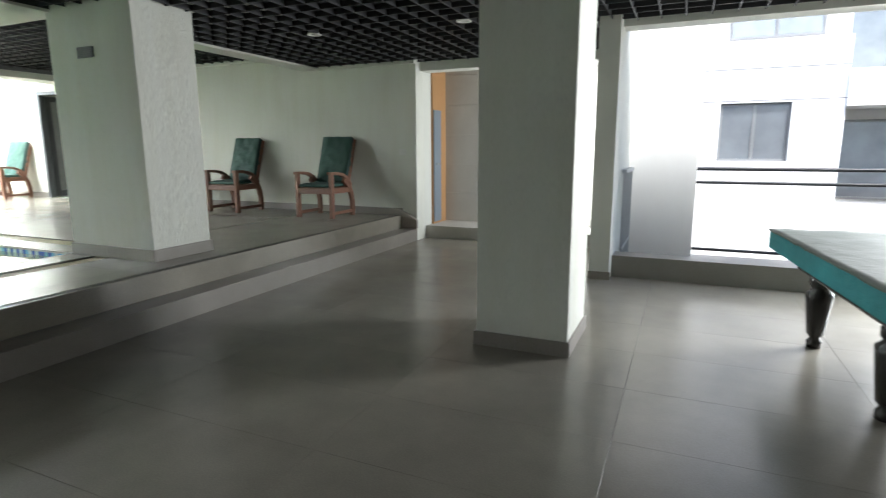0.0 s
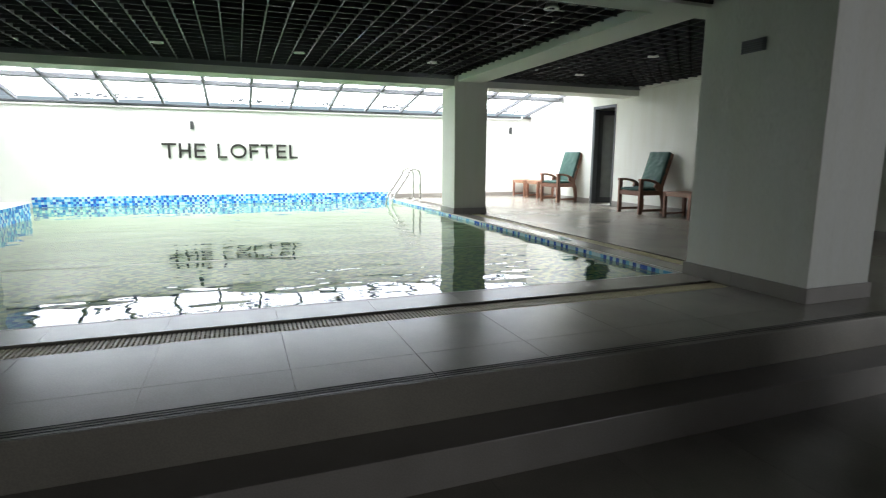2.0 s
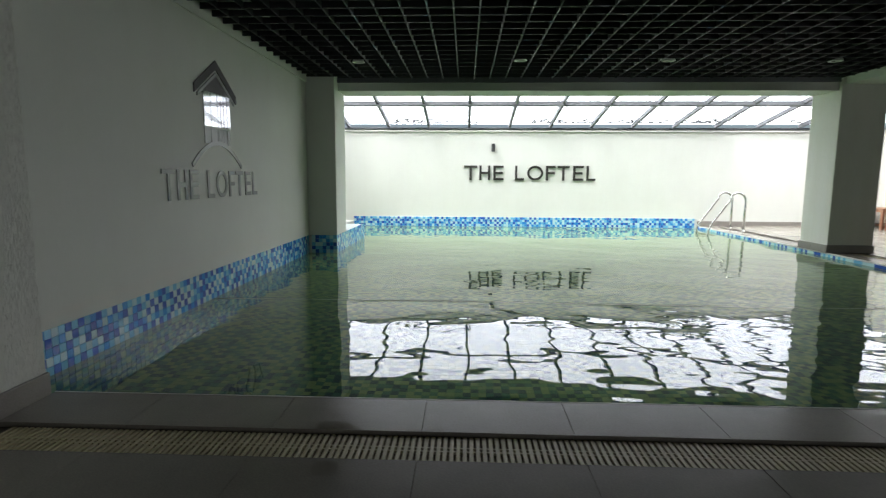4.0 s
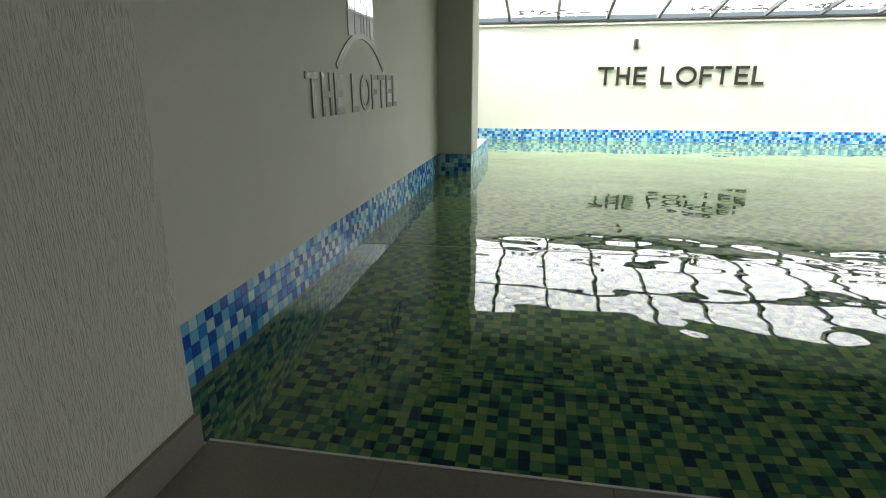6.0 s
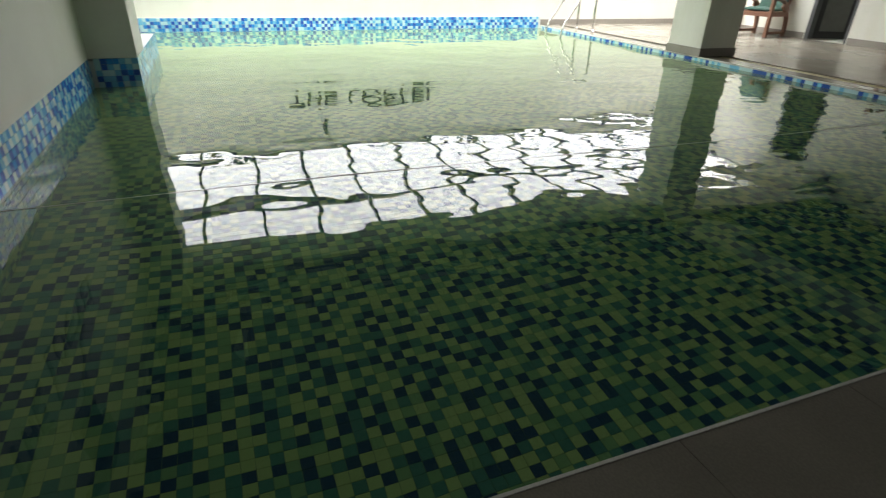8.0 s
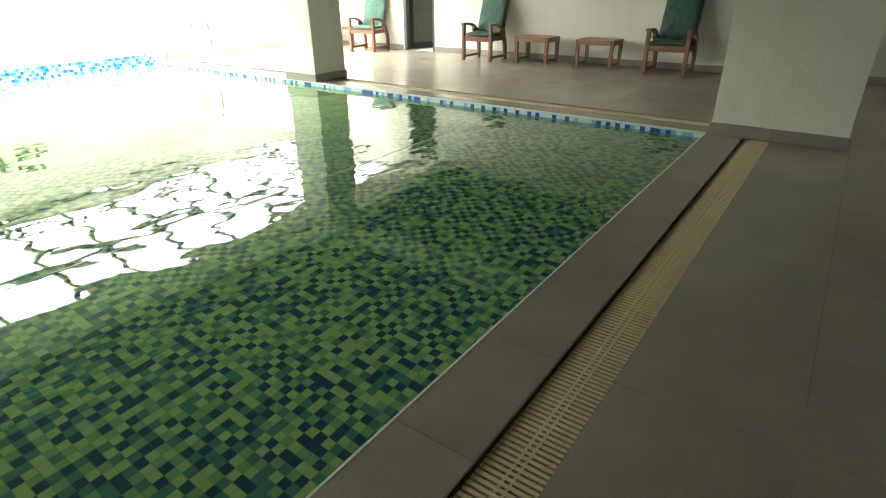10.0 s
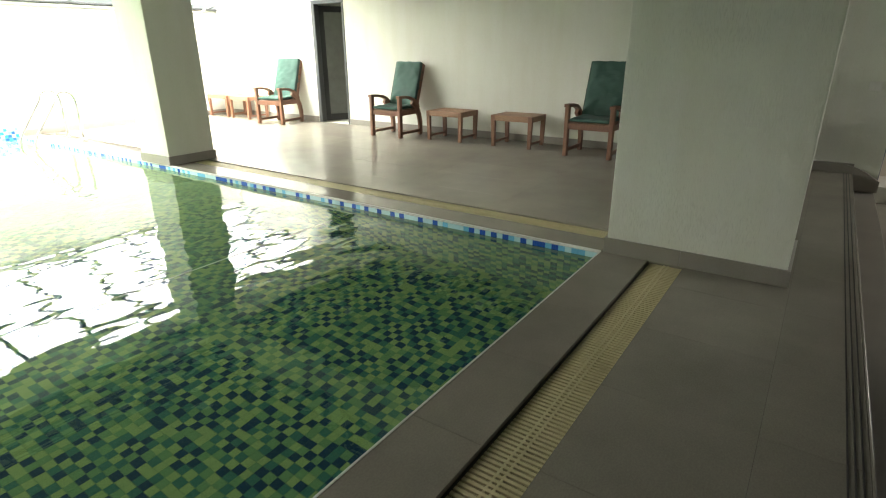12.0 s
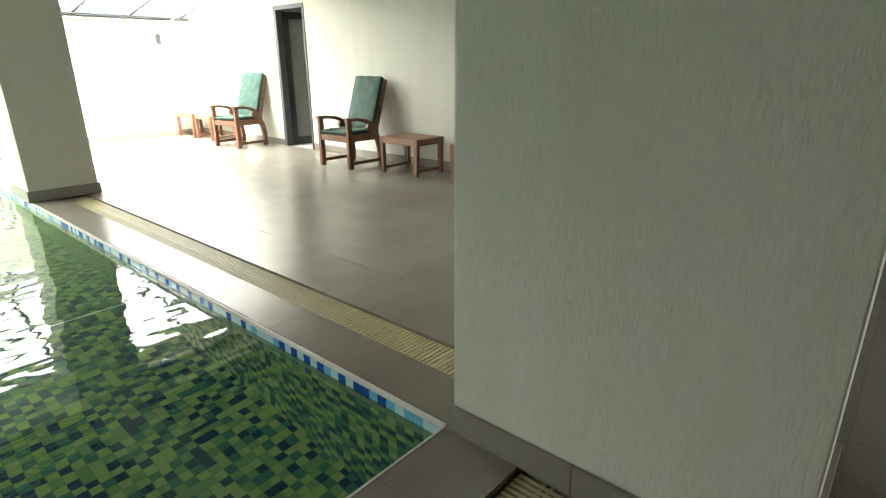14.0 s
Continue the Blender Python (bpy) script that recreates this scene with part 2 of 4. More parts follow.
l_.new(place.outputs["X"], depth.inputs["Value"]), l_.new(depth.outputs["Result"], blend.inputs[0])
l_.new(p_.outputs[0], blend.inputs[1]), l_.new(painted_haze.outputs[0], blend.inputs[2])
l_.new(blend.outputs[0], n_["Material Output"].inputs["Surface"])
swell = noise_tex(n_, l_, world_coords(n_, l_, (1.0, 0.8, 1)), 1.5, 2, 0.45)
ripple = noise_tex(n_, l_, world_coords(n_, l_, (3.2, 1.6, 1)), 2.1, 1, 0.45)
dist = n_.new("ShaderNodeVectorMath")
dist.operation = "DISTANCE"
dist.inputs[1].default_value = (-7.2, 3.9, WATER)
l_.new(n_.new("ShaderNodeNewGeometry").outputs["Position"], dist.inputs[0])
calm = n_.new("ShaderNodeMapRange")
calm.inputs["From Min"].default_value, calm.inputs["From Max"].default_value = 0.5, 5.0
calm.inputs["To Min"].default_value, calm.inputs["To Max"].default_value = 1.0, 0.05
l_.new(dist.outputs["Value"], calm.inputs["Value"])
stir = n_.new("ShaderNodeMath")
stir.operation = "MULTIPLY"
l_.new(ripple, stir.inputs[0]), l_.new(calm.outputs["Result"], stir.inputs[1])
h_ = bump(n_, l_, p_, swell, 0.30, 0.05)
h_ = bump(n_, l_, p_, stir.outputs["Value"], 0.36, 0.016, h_)
l_.new(h_, painted_haze.inputs["Normal"])


# ---- building helpers ----
def box(bm, x0, x1, y0, y1, z0, z1, bevel=0.0, m=None):
    r = bmesh.ops.create_cube(bm, size=1.0)
    vs = r["verts"]
    for v in vs:
        v.co = Vector((x0 + (v.co.x + 0.5) * (x1 - x0), y0 + (v.co.y + 0.5) * (y1 - y0), z0 + (v.co.z + 0.5) * (z1 - z0)))
    if bevel:
        es = list({e for v in vs for e in v.link_edges})
        r = bmesh.ops.bevel(bm, geom=es, offset=bevel, segments=2, profile=0.5, affect="EDGES")
        vs = list({v for f in r["faces"] for v in f.verts} | {v for v in vs if v.is_valid})
    if m is not None:
        bmesh.ops.transform(bm, matrix=m, verts=vs)
    return vs


def cyl(bm, p0, p1, r0, r1=None, seg=16):
    """A round bar from p0 to p1."""
    p0, p1 = Vector(p0), Vector(p1)
    d = p1 - p0
    m = Matrix.Translation((p0 + p1) / 2) @ d.to_track_quat("Z", "Y").to_matrix().to_4x4()
    return bmesh.ops.create_cone(bm, cap_ends=True, segments=seg, radius1=r0, radius2=r0 if r1 is None else r1, depth=d.length, matrix=m)["verts"]


def lathe(bm, profile, seg=18, at=(0, 0, 0)):
    """A turned solid from (radius, height) pairs."""
    rings = []
    for r, z in profile:
        rings.append([bm.verts.new((at[0] + r * math.cos(2 * math.pi * i / seg), at[1] + r * math.sin(2 * math.pi * i / seg), at[2] + z)) for i in range(seg)])
    for a, b in zip(rings, rings[1:]):
        for i in range(seg):
            bm.faces.new((a[i], a[(i + 1) % seg], b[(i + 1) % seg], b[i]))
    bm.faces.new(rings[0][::-1]), bm.faces.new(rings[-1])


def sweep(bm, centres, half_w, half_h, side):
    """A bar of rectangular section along a bent line; side is its sideways direction."""
    side = Vector(side).normalized()
    rings = []
    for i, c in enumerate(centres):
        a, b = Vector(centres[max(0, i - 1)]), Vector(centres[min(len(centres) - 1, i + 1)])
        up = (b - a).normalized().cross(side)
        hw = half_w[i] if isinstance(half_w, list) else half_w
        hh = half_h[i] if isinstance(half_h, list) else half_h
        rings.append([bm.verts.new(Vector(c) + side * sx * hw + up * sz * hh) for sx, sz in ((-1, -1), (1, -1), (1, 1), (-1, 1))])
    for a, b in zip(rings, rings[1:]):
        for i in range(4):
            bm.faces.new((a[i], a[(i + 1) % 4], b[(i + 1) % 4], b[i]))
    bm.faces.new(rings[0][::-1]), bm.faces.new(rings[-1])
    bmesh.ops.recalc_face_normals(bm, faces=bm.faces)


def tube(bm, centres, r, seg=12):
    rings, n = [], None
    for i, c in enumerate(centres):
        a, b = Vector(centres[max(0, i - 1)]), Vector(centres[min(len(centres) - 1, i + 1)])
        d = (b - a).normalized()
        n = (d.orthogonal() if n is None else n - d * n.dot(d)).normalized()
        q = d.cross(n)
        rings.append([bm.verts.new(Vector(c) + r * (math.cos(2 * math.pi * k / seg) * n + math.sin(2 * math.pi * k / seg) * q)) for k in range(seg)])
    for a, b in zip(rings, rings[1:]):
        for k in range(seg):
            bm.faces.new((a[k], a[(k + 1) % seg], b[(k + 1) % seg], b[k])).smooth = True
    bm.faces.new(rings[0][::-1]), bm.faces.new(rings[-1])
    bmesh.ops.recalc_face_normals(bm, faces=bm.faces)


def mesh_of(name, bm, mat, smooth=False):
    me = bpy.data.meshes.new(name)
    if smooth:
        for f in bm.faces:
            f.smooth = True
    bm.to_mesh(me)
    bm.free()
    me.materials.append(mat)
    return me


def part(name, bm, mat, parent=None, label="", smooth=False):
    ob = new(name, mesh_of(name, bm, mat, smooth))
    ob.parent = parent
    if label:
        tagged(ob, label)
    return ob


def thing(name, label, category, group="", kind="", at=None):
    ob = new(name)
    ob.empty_display_size = 0.1
    if at is not None:
        ob.matrix_basis = at
    return tagged(ob, label, category, group, kind)


def setting(name, mat, boxes, label="", bevel=0.0, category=""):
    bm = bmesh.new()
    for b in boxes:
        box(bm, *b, bevel=bevel)
    return tagged(part(name, bm, mat), label or name.replace("_", " "), category or "structure", kind="structure")


# ---- the shell ----
setting("ground", soil_grey, [(-300, 300, 12, 600, -9.2, -9.0)], "grey ground far below the balcony")
floor = setting("floor", grout, [(X_STEP1 - 0.02, 9.0, -11.2, 8.10, -0.25, FLOOR - 0.004)], "lower hall floor of large taupe porcelain tiles", category="floor")
deck = setting("floor_deck", grout, [
    (X_EDGE + 0.012, X_STEP2 - 0.01, Y_NEAR, Y_NORTH, -0.25, DECK - 0.0245),
    (X_BACK, X_EDGE + 0.012, Y_POOL_R + 0.012, Y_NORTH, -0.25, DECK - 0.0245)], "raised pool deck of taupe porcelain tiles", category="deck")
setting("floor_passage", panel_stone, [(X_STEP1, -0.4, 8.10, 8.8, -0.25, 0.19)], "glossy pale floor of the side passage", category="floor")

# first box: unseen end wall, set far back to cut bounced light
wall_near = setting("wall_near", plaster, [(X_EDGE, 9.2, -11.4, -11.2, -0.25, 3.3), (X_EDGE + 0.03, -1.2, -11.2, Y_NEAR - 0.02, -0.25, 3.3)], "cream combed plaster wall beside the pool's near corner", category="wall")
setting("wall_pool_left", smooth_plaster, [(-10.155, X_EDGE + 0.03, Y_POOL_L - 0.4, Y_POOL_L, 0.565, 3.3)], "cream plaster wall rising from the pool", category="wall")
setting("pilaster_left", smooth_plaster, [(-10.76, -10.155, Y_POOL_L - 0.4, -2.842, 0.565, 3.3)], "cream plaster pilaster standing in the pool's edge", 0.006, "pilaster")
setting("wall_court_left", smooth_plaster, [(X_BACK - 0.25, -10.76, Y_SIDE - 0.3, Y_SIDE, -0.6, 3.4), (-10.76, -10.5, Y_SIDE - 0.3, Y_POOL_L - 0.4, -0.6, 3.4)], "cream side wall under the glass roof", category="wall")
setting("wall_back", smooth_plaster, [(X_BACK - 0.25, X_BACK, Y_SIDE - 0.3, Y_NORTH + 0.25, -0.6, 2.40)], "cream plaster back wall of the pool", category="wall")
DOOR_X0, DOOR_X1, DOOR_Z = -11.79, -11.01, 2.47
setting("wall_north", plaster, [
    (X_BACK, DOOR_X0, Y_NORTH, Y_NORTH + 0.25, -0.25, 3.5),
    (DOOR_X0, DOOR_X1, Y_NORTH, Y_NORTH + 0.25, DOOR_Z, 3.5),
    (DOOR_X0, DOOR_X1, Y_NORTH, Y_NORTH + 0.25, -0.25, DECK - 0.01),
    (DOOR_X1, X_STEP1, Y_NORTH, Y_NORTH + 0.25, -0.25, 3.5)], "cream combed plaster wall behind the deck chairs", category="wall")
setting("wall_closet", plaster, [
    (-12.6, -12.5, 8.05, 9.6, 0.2, 2.9), (-10.3, -10.2, 8.05, 9.6, 0.2, 2.9), (-12.6, -10.2, 9.6, 9.7, 0.2, 2.9),
    (-12.6, -10.2, 8.05, 9.7, 2.8, 2.9), (-12.6, -10.2, 8.05, 9.7, 0.25, DECK - 0.004)], "small plain room behind the grey door", category="wall")
setting("lintel_pool", smooth_plaster, [(-10.86, -10.36, Y_COURT, Y_NORTH, 2.555, 3.5)], "cream lintel beam between the columns", 0.004, "beam")
setting("soffit_court", smooth_plaster, [(-12.0, -10.862, Y_SIDE, Y_NORTH, 2.86, 3.5)], "cream solid soffit between the lintel and the glass roof", 0.004, "ceiling")
setting("trim_lintel", aluminium, [(-10.36, -10.325, Y_COURT + 0.3, Y_NORTH, 2.662, 2.728)], "grey edge trim of the grid ceiling", category="trim")
setting("beam_pool", smooth_plaster, [(-10.36, -5.2, 3.97, 4.45, 2.625, SLAB)], "cream ceiling beam between two columns", 0.004, "beam")
setting("beam_cross", smooth_plaster, [(-5.2, -4.9, -6.2, Y_NORTH, 2.495, SLAB)], "cream ceiling beam across the hall", 0.004, "beam")
setting("slab", void_paint, [(-10.72, -0.5, -11.4, 9.7, SLAB, SLAB + 0.2), (-0.5, 9.2, -11.4, 6.8, SLAB, SLAB + 0.2)], "dark slab above the open grid ceiling", category="ceiling")

WIN_Y, WIN_X0, PIER_X0, HEAD = 6.52, -0.41, -0.61, 2.48
setting("wall_window", smooth_plaster, [
    (PIER_X0, WIN_X0, 6.33, 8.2, -0.25, 3.12), (PIER_X0, WIN_X0, 8.2, 9.0, 2.45, 3.12), (PIER_X0, WIN_X0, 8.2, 9.0, -0.25, 0.3), (PIER_X0, WIN_X0, 8.8, 9.0, 0.3, 2.45), (WIN_X0, 9.2, WIN_Y, WIN_Y + 0.25, HEAD, 3.12),
    (4.4, 9.2, WIN_Y, WIN_Y + 0.25, -0.25, HEAD)], "cream plaster pier and head of the balcony opening", category="wall")
setting("sill", skirt_tile, [(WIN_X0, 4.4, WIN_Y, WIN_Y + 0.25, -0.25, 0.23)], "low taupe tiled sill of the balcony opening", 0.004, "sill")
setting("header_passage", smooth_plaster, [(X_STEP1, PIER_X0, 7.95, 8.2, 2.41, 3.12)], "cream header over the side passage", category="wall")
# unseen wall, placed far off so that less light bounces into the hall
setting("wall_east", plaster, [(9.0, 9.2, -11.4, WIN_Y + 0.25, -0.25, 3.3)], "plain cream wall out of view, set far off to dim the hall", category="wall")
passage = setting("wall_passage", smooth_plaster, [(X_STEP1 - 0.25, PIER_X0, 8.8, 9.0, 0.0, 3.12), (X_STEP1 - 0.25, X_STEP1, 8.05, 8.8, 0, 3.12)], "pale stone clad wall of the side passage", category="wall")


def column(name, x0, x1, y0, y1, z0, label):
    """A plastered column on a skirting of taupe tiles."""
    setting(name, plaster, [(x0, x1, y0, y1, z0, SLAB)], label, 0.006, "column")
    g, xm = 0.017, x0 + 0.45 * (x1 - x0)
    sk = setting(name.replace("column", "baseboard"), skirt_tile, [
        (x0 - g, xm - 0.001, y0 - g, y0 - 0.001, z0, z0 + 0.105), (xm + 0.001, x1 + g, y0 - g, y0 - 0.001, z0, z0 + 0.105), (x0 - g, x1 + g, y1 + 0.001, y1 + g, z0, z0 + 0.105),
        (x0 - g, x0 - 0.001, y0, y1, z0, z0 + 0.105), (x1 + 0.001, x1 + g, y0, y1, z0, z0 + 0.105)], "taupe tile skirting round a column", 0.002, "baseboard")
    return sk


column("column_pool_near", -4.96, -3.902, 3.931, 4.545, DECK, "broad cream plaster column at the pool's corner")
column("column_pool_far", -10.92, -10.30, 3.925, 4.53, DECK, "cream plaster column on the pool's edge")
column("column_hall", -1.005, -0.389, 4.07, 4.70, FLOOR, "cream plaster column in the lower hall")
setting("baseboard_north", skirt_tile, [
    (X_BACK, DOOR_X0 - 0.02, Y_NORTH - 0.013, Y_NORTH, DECK, DECK + 0.10),
    (DOOR_X1 + 0.02, X_STEP2, Y_NORTH - 0.013, Y_NORTH, DECK, DECK + 0.10),
    (X_BACK, X_BACK + 0.013, Y_POOL_R + 0.02, Y_NORTH - 0.013, DECK, DECK + 0.10)], "taupe tile skirting along the deck's walls", 0.002, "baseboard")
setting("baseboard_near", skirt_tile, [(X_EDGE + 0.028, X_STEP2 - 0.4, Y_NEAR - 0.02, Y_NEAR - 0.002, DECK - 0.01, DECK + 0.10)], "taupe tile skirting beside the pool", 0.002, "baseboard")
setting("baseboard_pier", skirt_tile, [(PIER_X0 - 0.012, WIN_X0 + 0.012, 6.317, 6.33, 0, 0.09)], "taupe tile skirting", 0.002, "baseboard")

# two steps up to the deck
setting("step_lower", skirt_tile, [(X_STEP2 - 0.03, X_STEP1, -6.2, Y_NORTH, -0.2, TREAD)], "lower taupe tiled step of the deck", 0.004, "step")
step_upper = setting("step_upper", deck_tile, [(-3.87, X_STEP2 - 0.012, -6.2, Y_NORTH, TREAD, DECK - 0.0245), (X_STEP2 - 0.012, X_STEP2, -6.2, Y_NORTH, TREAD, DECK)], "upper taupe tiled step with grooved nosing", 0.004, "step")
bm = bmesh.new()
for i in range(3):
    box(bm, X_STEP2 - 0.036 - i * 0.022, X_STEP2 - 0.030 - i * 0.022, -6.1, Y_NORTH - 0.02, DECK + 0.0005, DECK + 0.0016)
tagged(part("trim_nosing", bm, dark_gap), "dark anti-slip grooves along the step's edge", "trim", kind="structure")


# ---- the open grid ceiling, one mesh ----
def ceiling_grid():
    bm = bmesh.new()
    pitch, t, h = 0.2118, 0.011, 0.05
    fields = [(-10.36, -5.2, -3.078, 3.97), (-10.36, -5.2, 4.45, Y_NORTH), (-4.9, -0.5, -11.2, 7.95), (-0.5, 9.0, -11.2, 6.5)]
    for x0, x1, y0, y1 in fields:
        z = CEIL_HALL if x0 > -5 else CEIL
        k = 0
        while x0 + k * pitch < x1:
            x = x0 + k * pitch
            box(bm, x, x + t, y0 - (0.15 if y0 == -3.078 else 0), y1, z, z + h)
            k += 1
        k = 0
        while y0 + k * pitch < y1:
            y = y0 + k * pitch
            box(bm, x0, x1, y, y + t, z + 0.001, z + h - 0.001)
            k += 1
    return tagged(part("ceiling", bm, black_grid), "black open grid ceiling", "ceiling", kind="structure")


ceiling_grid()
setting("trim_ceiling", smooth_plaster, [(-4.9, X_STEP1, Y_NORTH - 0.05, Y_NORTH, CEIL_HALL - 0.03, CEIL_HALL + 0.05), (-10.3, -5.2, Y_NORTH - 0.05, Y_NORTH, CEIL - 0.03, CEIL + 0.05)], "white edge trim along the ceiling", category="trim")
setting("trim_ceiling_pool", smooth_plaster, [(-10.155, -5.2, Y_POOL_L, Y_POOL_L + 0.02, CEIL - 0.065, CEIL + 0.06)], "cream edge strip between the pool wall and the ceiling", category="trim")


def downlight():
    t = thing("downlight", "round white recessed downlight, unlit", "downlight", "downlights in the ceiling")
    bm = bmesh.new()
    lathe(bm, [(0.030, 0.05), (0.052, 0.045), (0.072, 0.004), (0.075, -0.004), (0.058, -0.008), (0.046, 0.0), (0.034, 0.02)], 24)
    part("rim", bm, white_plastic, t, smooth=True)
    bm = bmesh.new()
    cyl(bm, (0, 0, 0.012), (0, 0, 0.02), 0.036)
    part("lens", bm, edge_trim, t)
    return t


first = downlight()
spots = [(-9.24, -2.33), (-9.17, -0.44), (-9.20, 1.25), (-9.25, 3.14), (-6.10, 3.22), (-6.10, 1.25), (-6.10, -0.46), (-9.40, 5.78), (-7.66, 5.77), (-3.47, 5.75), (-1.80, 5.83)]
first.matrix_basis = pose(*spots[0], CEIL)
for x, y in spots[1:]:
    copy_thing(first, pose(x, y, CEIL_HALL if x > -4.9 else CEIL))


# ---- glass roof ----
def glass_roof():
    t = thing("glass_roof", "sloping roof of clear panes on grey steel rafters", "roof", kind="structure")
    tilt = -math.atan(SLOPE)
    x0, x1 = X_BACK - 0.02, -10.62
    ys = [-4.45 + 0.865 * k for k in range(15)]
    run = (x1 - x0) / math.cos(tilt)

    def place(x, y):
        return Matrix.Translation((x, y, roof_z(x))) @ Euler((0, tilt, 0)).to_matrix().to_4x4()

    bm = bmesh.new()
    box(bm, 0, run, -0.025, 0.025, 0.0, 0.07, 0.003)
    rafter = mesh_of("rafter", bm, steel_roof)
    for y in ys:
        ob = new("rafter", rafter)
        ob.parent, ob.matrix_basis = t, place(x0, y)
    for x in (-13.05, -11.55):
        bm = bmesh.new()
        box(bm, -0.04, 0.04, Y_SIDE, Y_NORTH, -0.03, 0.05, 0.003)
        ob = part("purlin", bm, steel_roof, t)
        ob.matrix_basis = place(x, 0)
    bm = bmesh.new()
    box(bm, X_BACK - 0.2, X_BACK + 0.06, Y_SIDE, Y_NORTH, 2.402, 2.438, 0.004)
    part("eaves_beam", bm, eaves_steel, t)
    bm = bmesh.new()
    box(bm, 0.02, run - 0.01, 0.03, 0.835, 0.072, 0.080)
    pane = mesh_of("pane", bm, roof_glass)
    for y in ys[:-1]:
        ob = new("pane", pane)
        ob.parent, ob.matrix_basis, ob.visible_shadow = t, place(x0, y), False
    return t


glass_roof()
bm = bmesh.new()
rng = random.Random(4)
for k in range(520):
    y = rng.uniform(Y_SIDE + 0.3, Y_NORTH - 0.4)
    if noise.noise((y * 0.8, 3.1, 0.4)) < -0.12 + 0.25 * rng.random():
        continue
    x = X_BACK + 0.05 + 0.22 * rng.random() ** 2
    s = rng.uniform(0.012, 0.05)
    bmesh.ops.create_icosphere(bm, subdivisions=1, radius=s, matrix=Matrix.Translation((x, y, roof_z(x) + 0.088 + 0.25 * s)) @ Euler((0, 0, rng.uniform(0, 3))).to_matrix().to_4x4() @ Matrix.Diagonal((1, 1.7, 0.3, 1)))
tagged(part("leaf_litter", bm, litter_brown), "grey leaf litter lying on the glass at the eaves", "litter", kind="stuff")

bm = bmesh.new()
tube(bm, [(X_BACK + 0.03, Y_SIDE + 0.1, 2.365), (X_BACK + 0.03, 7.35, 2.365), (X_BACK + 0.04, 7.44, 2.37), (X_BACK + 0.07, 7.50, 2.40), (X_BACK + 0.08, 7.51, 2.455)], 0.018)
tagged(part("drain_pipe", bm, white_plastic, smooth=False), "white plastic pipe along the top of the wall", "pipe")


# ---- pool ----
basin = setting("pool_basin", pool_grout, [
    (X_EDGE, X_EDGE + 0.011, Y_POOL_L, Y_POOL_R, BASIN, DECK - 0.016),
    (X_BACK, X_EDGE, Y_POOL_R, Y_POOL_R + 0.011, BASIN, DECK - 0.016),
    (-10.155, X_EDGE + 0.03, Y_POOL_L - 0.4, Y_POOL_L - 0.006, BASIN, 0.563),
    (-12.25, -10.155, Y_COURT, -2.848, BASIN, 0.545),
    (X_BACK, X_BACK + 0.03, Y_COURT, Y_POOL_R, BASIN, 0.525)], "pool basin lined with glazed mosaic", category="pool")
setting("ledge_court", panel_stone, [(X_BACK + 0.002, -12.252, Y_SIDE, Y_COURT + 0.02, -0.6, 0.435), (-12.252, -10.762, Y_SIDE, Y_COURT - 0.002, -0.6, 0.435)], "pale stone ledge between the pool and the side wall", 0.004, "ledge")
setting("pool_floor", pool_joint, [(X_BACK, X_EDGE + 0.012, Y_COURT, Y_POOL_R + 0.012, BASIN - 0.2, BASIN - 0.001)], "pool floor under the mosaic", category="pool")
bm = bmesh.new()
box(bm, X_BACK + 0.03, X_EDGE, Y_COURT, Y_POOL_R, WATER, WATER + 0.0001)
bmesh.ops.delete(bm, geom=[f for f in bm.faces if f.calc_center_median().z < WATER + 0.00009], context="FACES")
water = tagged(part("water", bm, water_mat), "clear greenish pool water with slow ripples, haze painted in towards the back wall", "water", kind="structure")
water.visible_shadow = False

PITCH, SIZE = 0.0505, 0.0495


def mosaic_rest_mesh(name, mat, quads, parent, thick=0.004):
    """Many small glazed pieces in one mesh. Each quad: corner, two edge vectors, outward normal."""
    verts, faces = [], []
    glaze = []
    for o, u, v, n, g in quads:
        b = len(verts)
        glaze += [g] * 5
        ins = 0.0006
        un, vn = u.normalized() * ins, v.normalized() * ins
        lo = [o, o + u, o + u + v, o + v]
        hi = [o + un + vn, o + u - un + vn, o + u + v - un - vn, o + v + un - vn]
        verts += [tuple(p) for p in lo] + [tuple(p + n * thick) for p in hi]
        faces += [(b + 4, b + 5, b + 6, b + 7)] + [(b + i, b + (i + 1) % 4, b + 4 + (i + 1) % 4, b + 4 + i) for i in range(4)]
    me = bpy.data.meshes.new(name)
    me.from_pydata(verts, [], faces)
    me.materials.append(mat)
    me.attributes.new("glaze", "FLOAT", "FACE").data.foreach_set("value", glaze)
    ob = new(name, me)
    ob.parent = parent
    return tagged(ob, kind="stuff")


mosaic_rng = random.Random(21)


def grid_quads(o, du, dv, nu, nv, n):
    o, du, dv, n = Vector(o), Vector(du), Vector(dv), Vector(n)
    k = SIZE / PITCH
    quads, pick, bins = [], {}, (0.28, 0.56, 0.79, 1.0)
    for i in range(nu):
        for j in range(nv):
            for _ in range(3):
                g = mosaic_rng.random()
                kind = next(b for b in range(4) if g < bins[b])
                if kind not in (pick.get((i - 1, j)), pick.get((i, j - 1))):
                    break
            pick[i, j] = kind
            quads.append((o + du * i + dv * j, du * k, dv * k, n, g))
    return quads


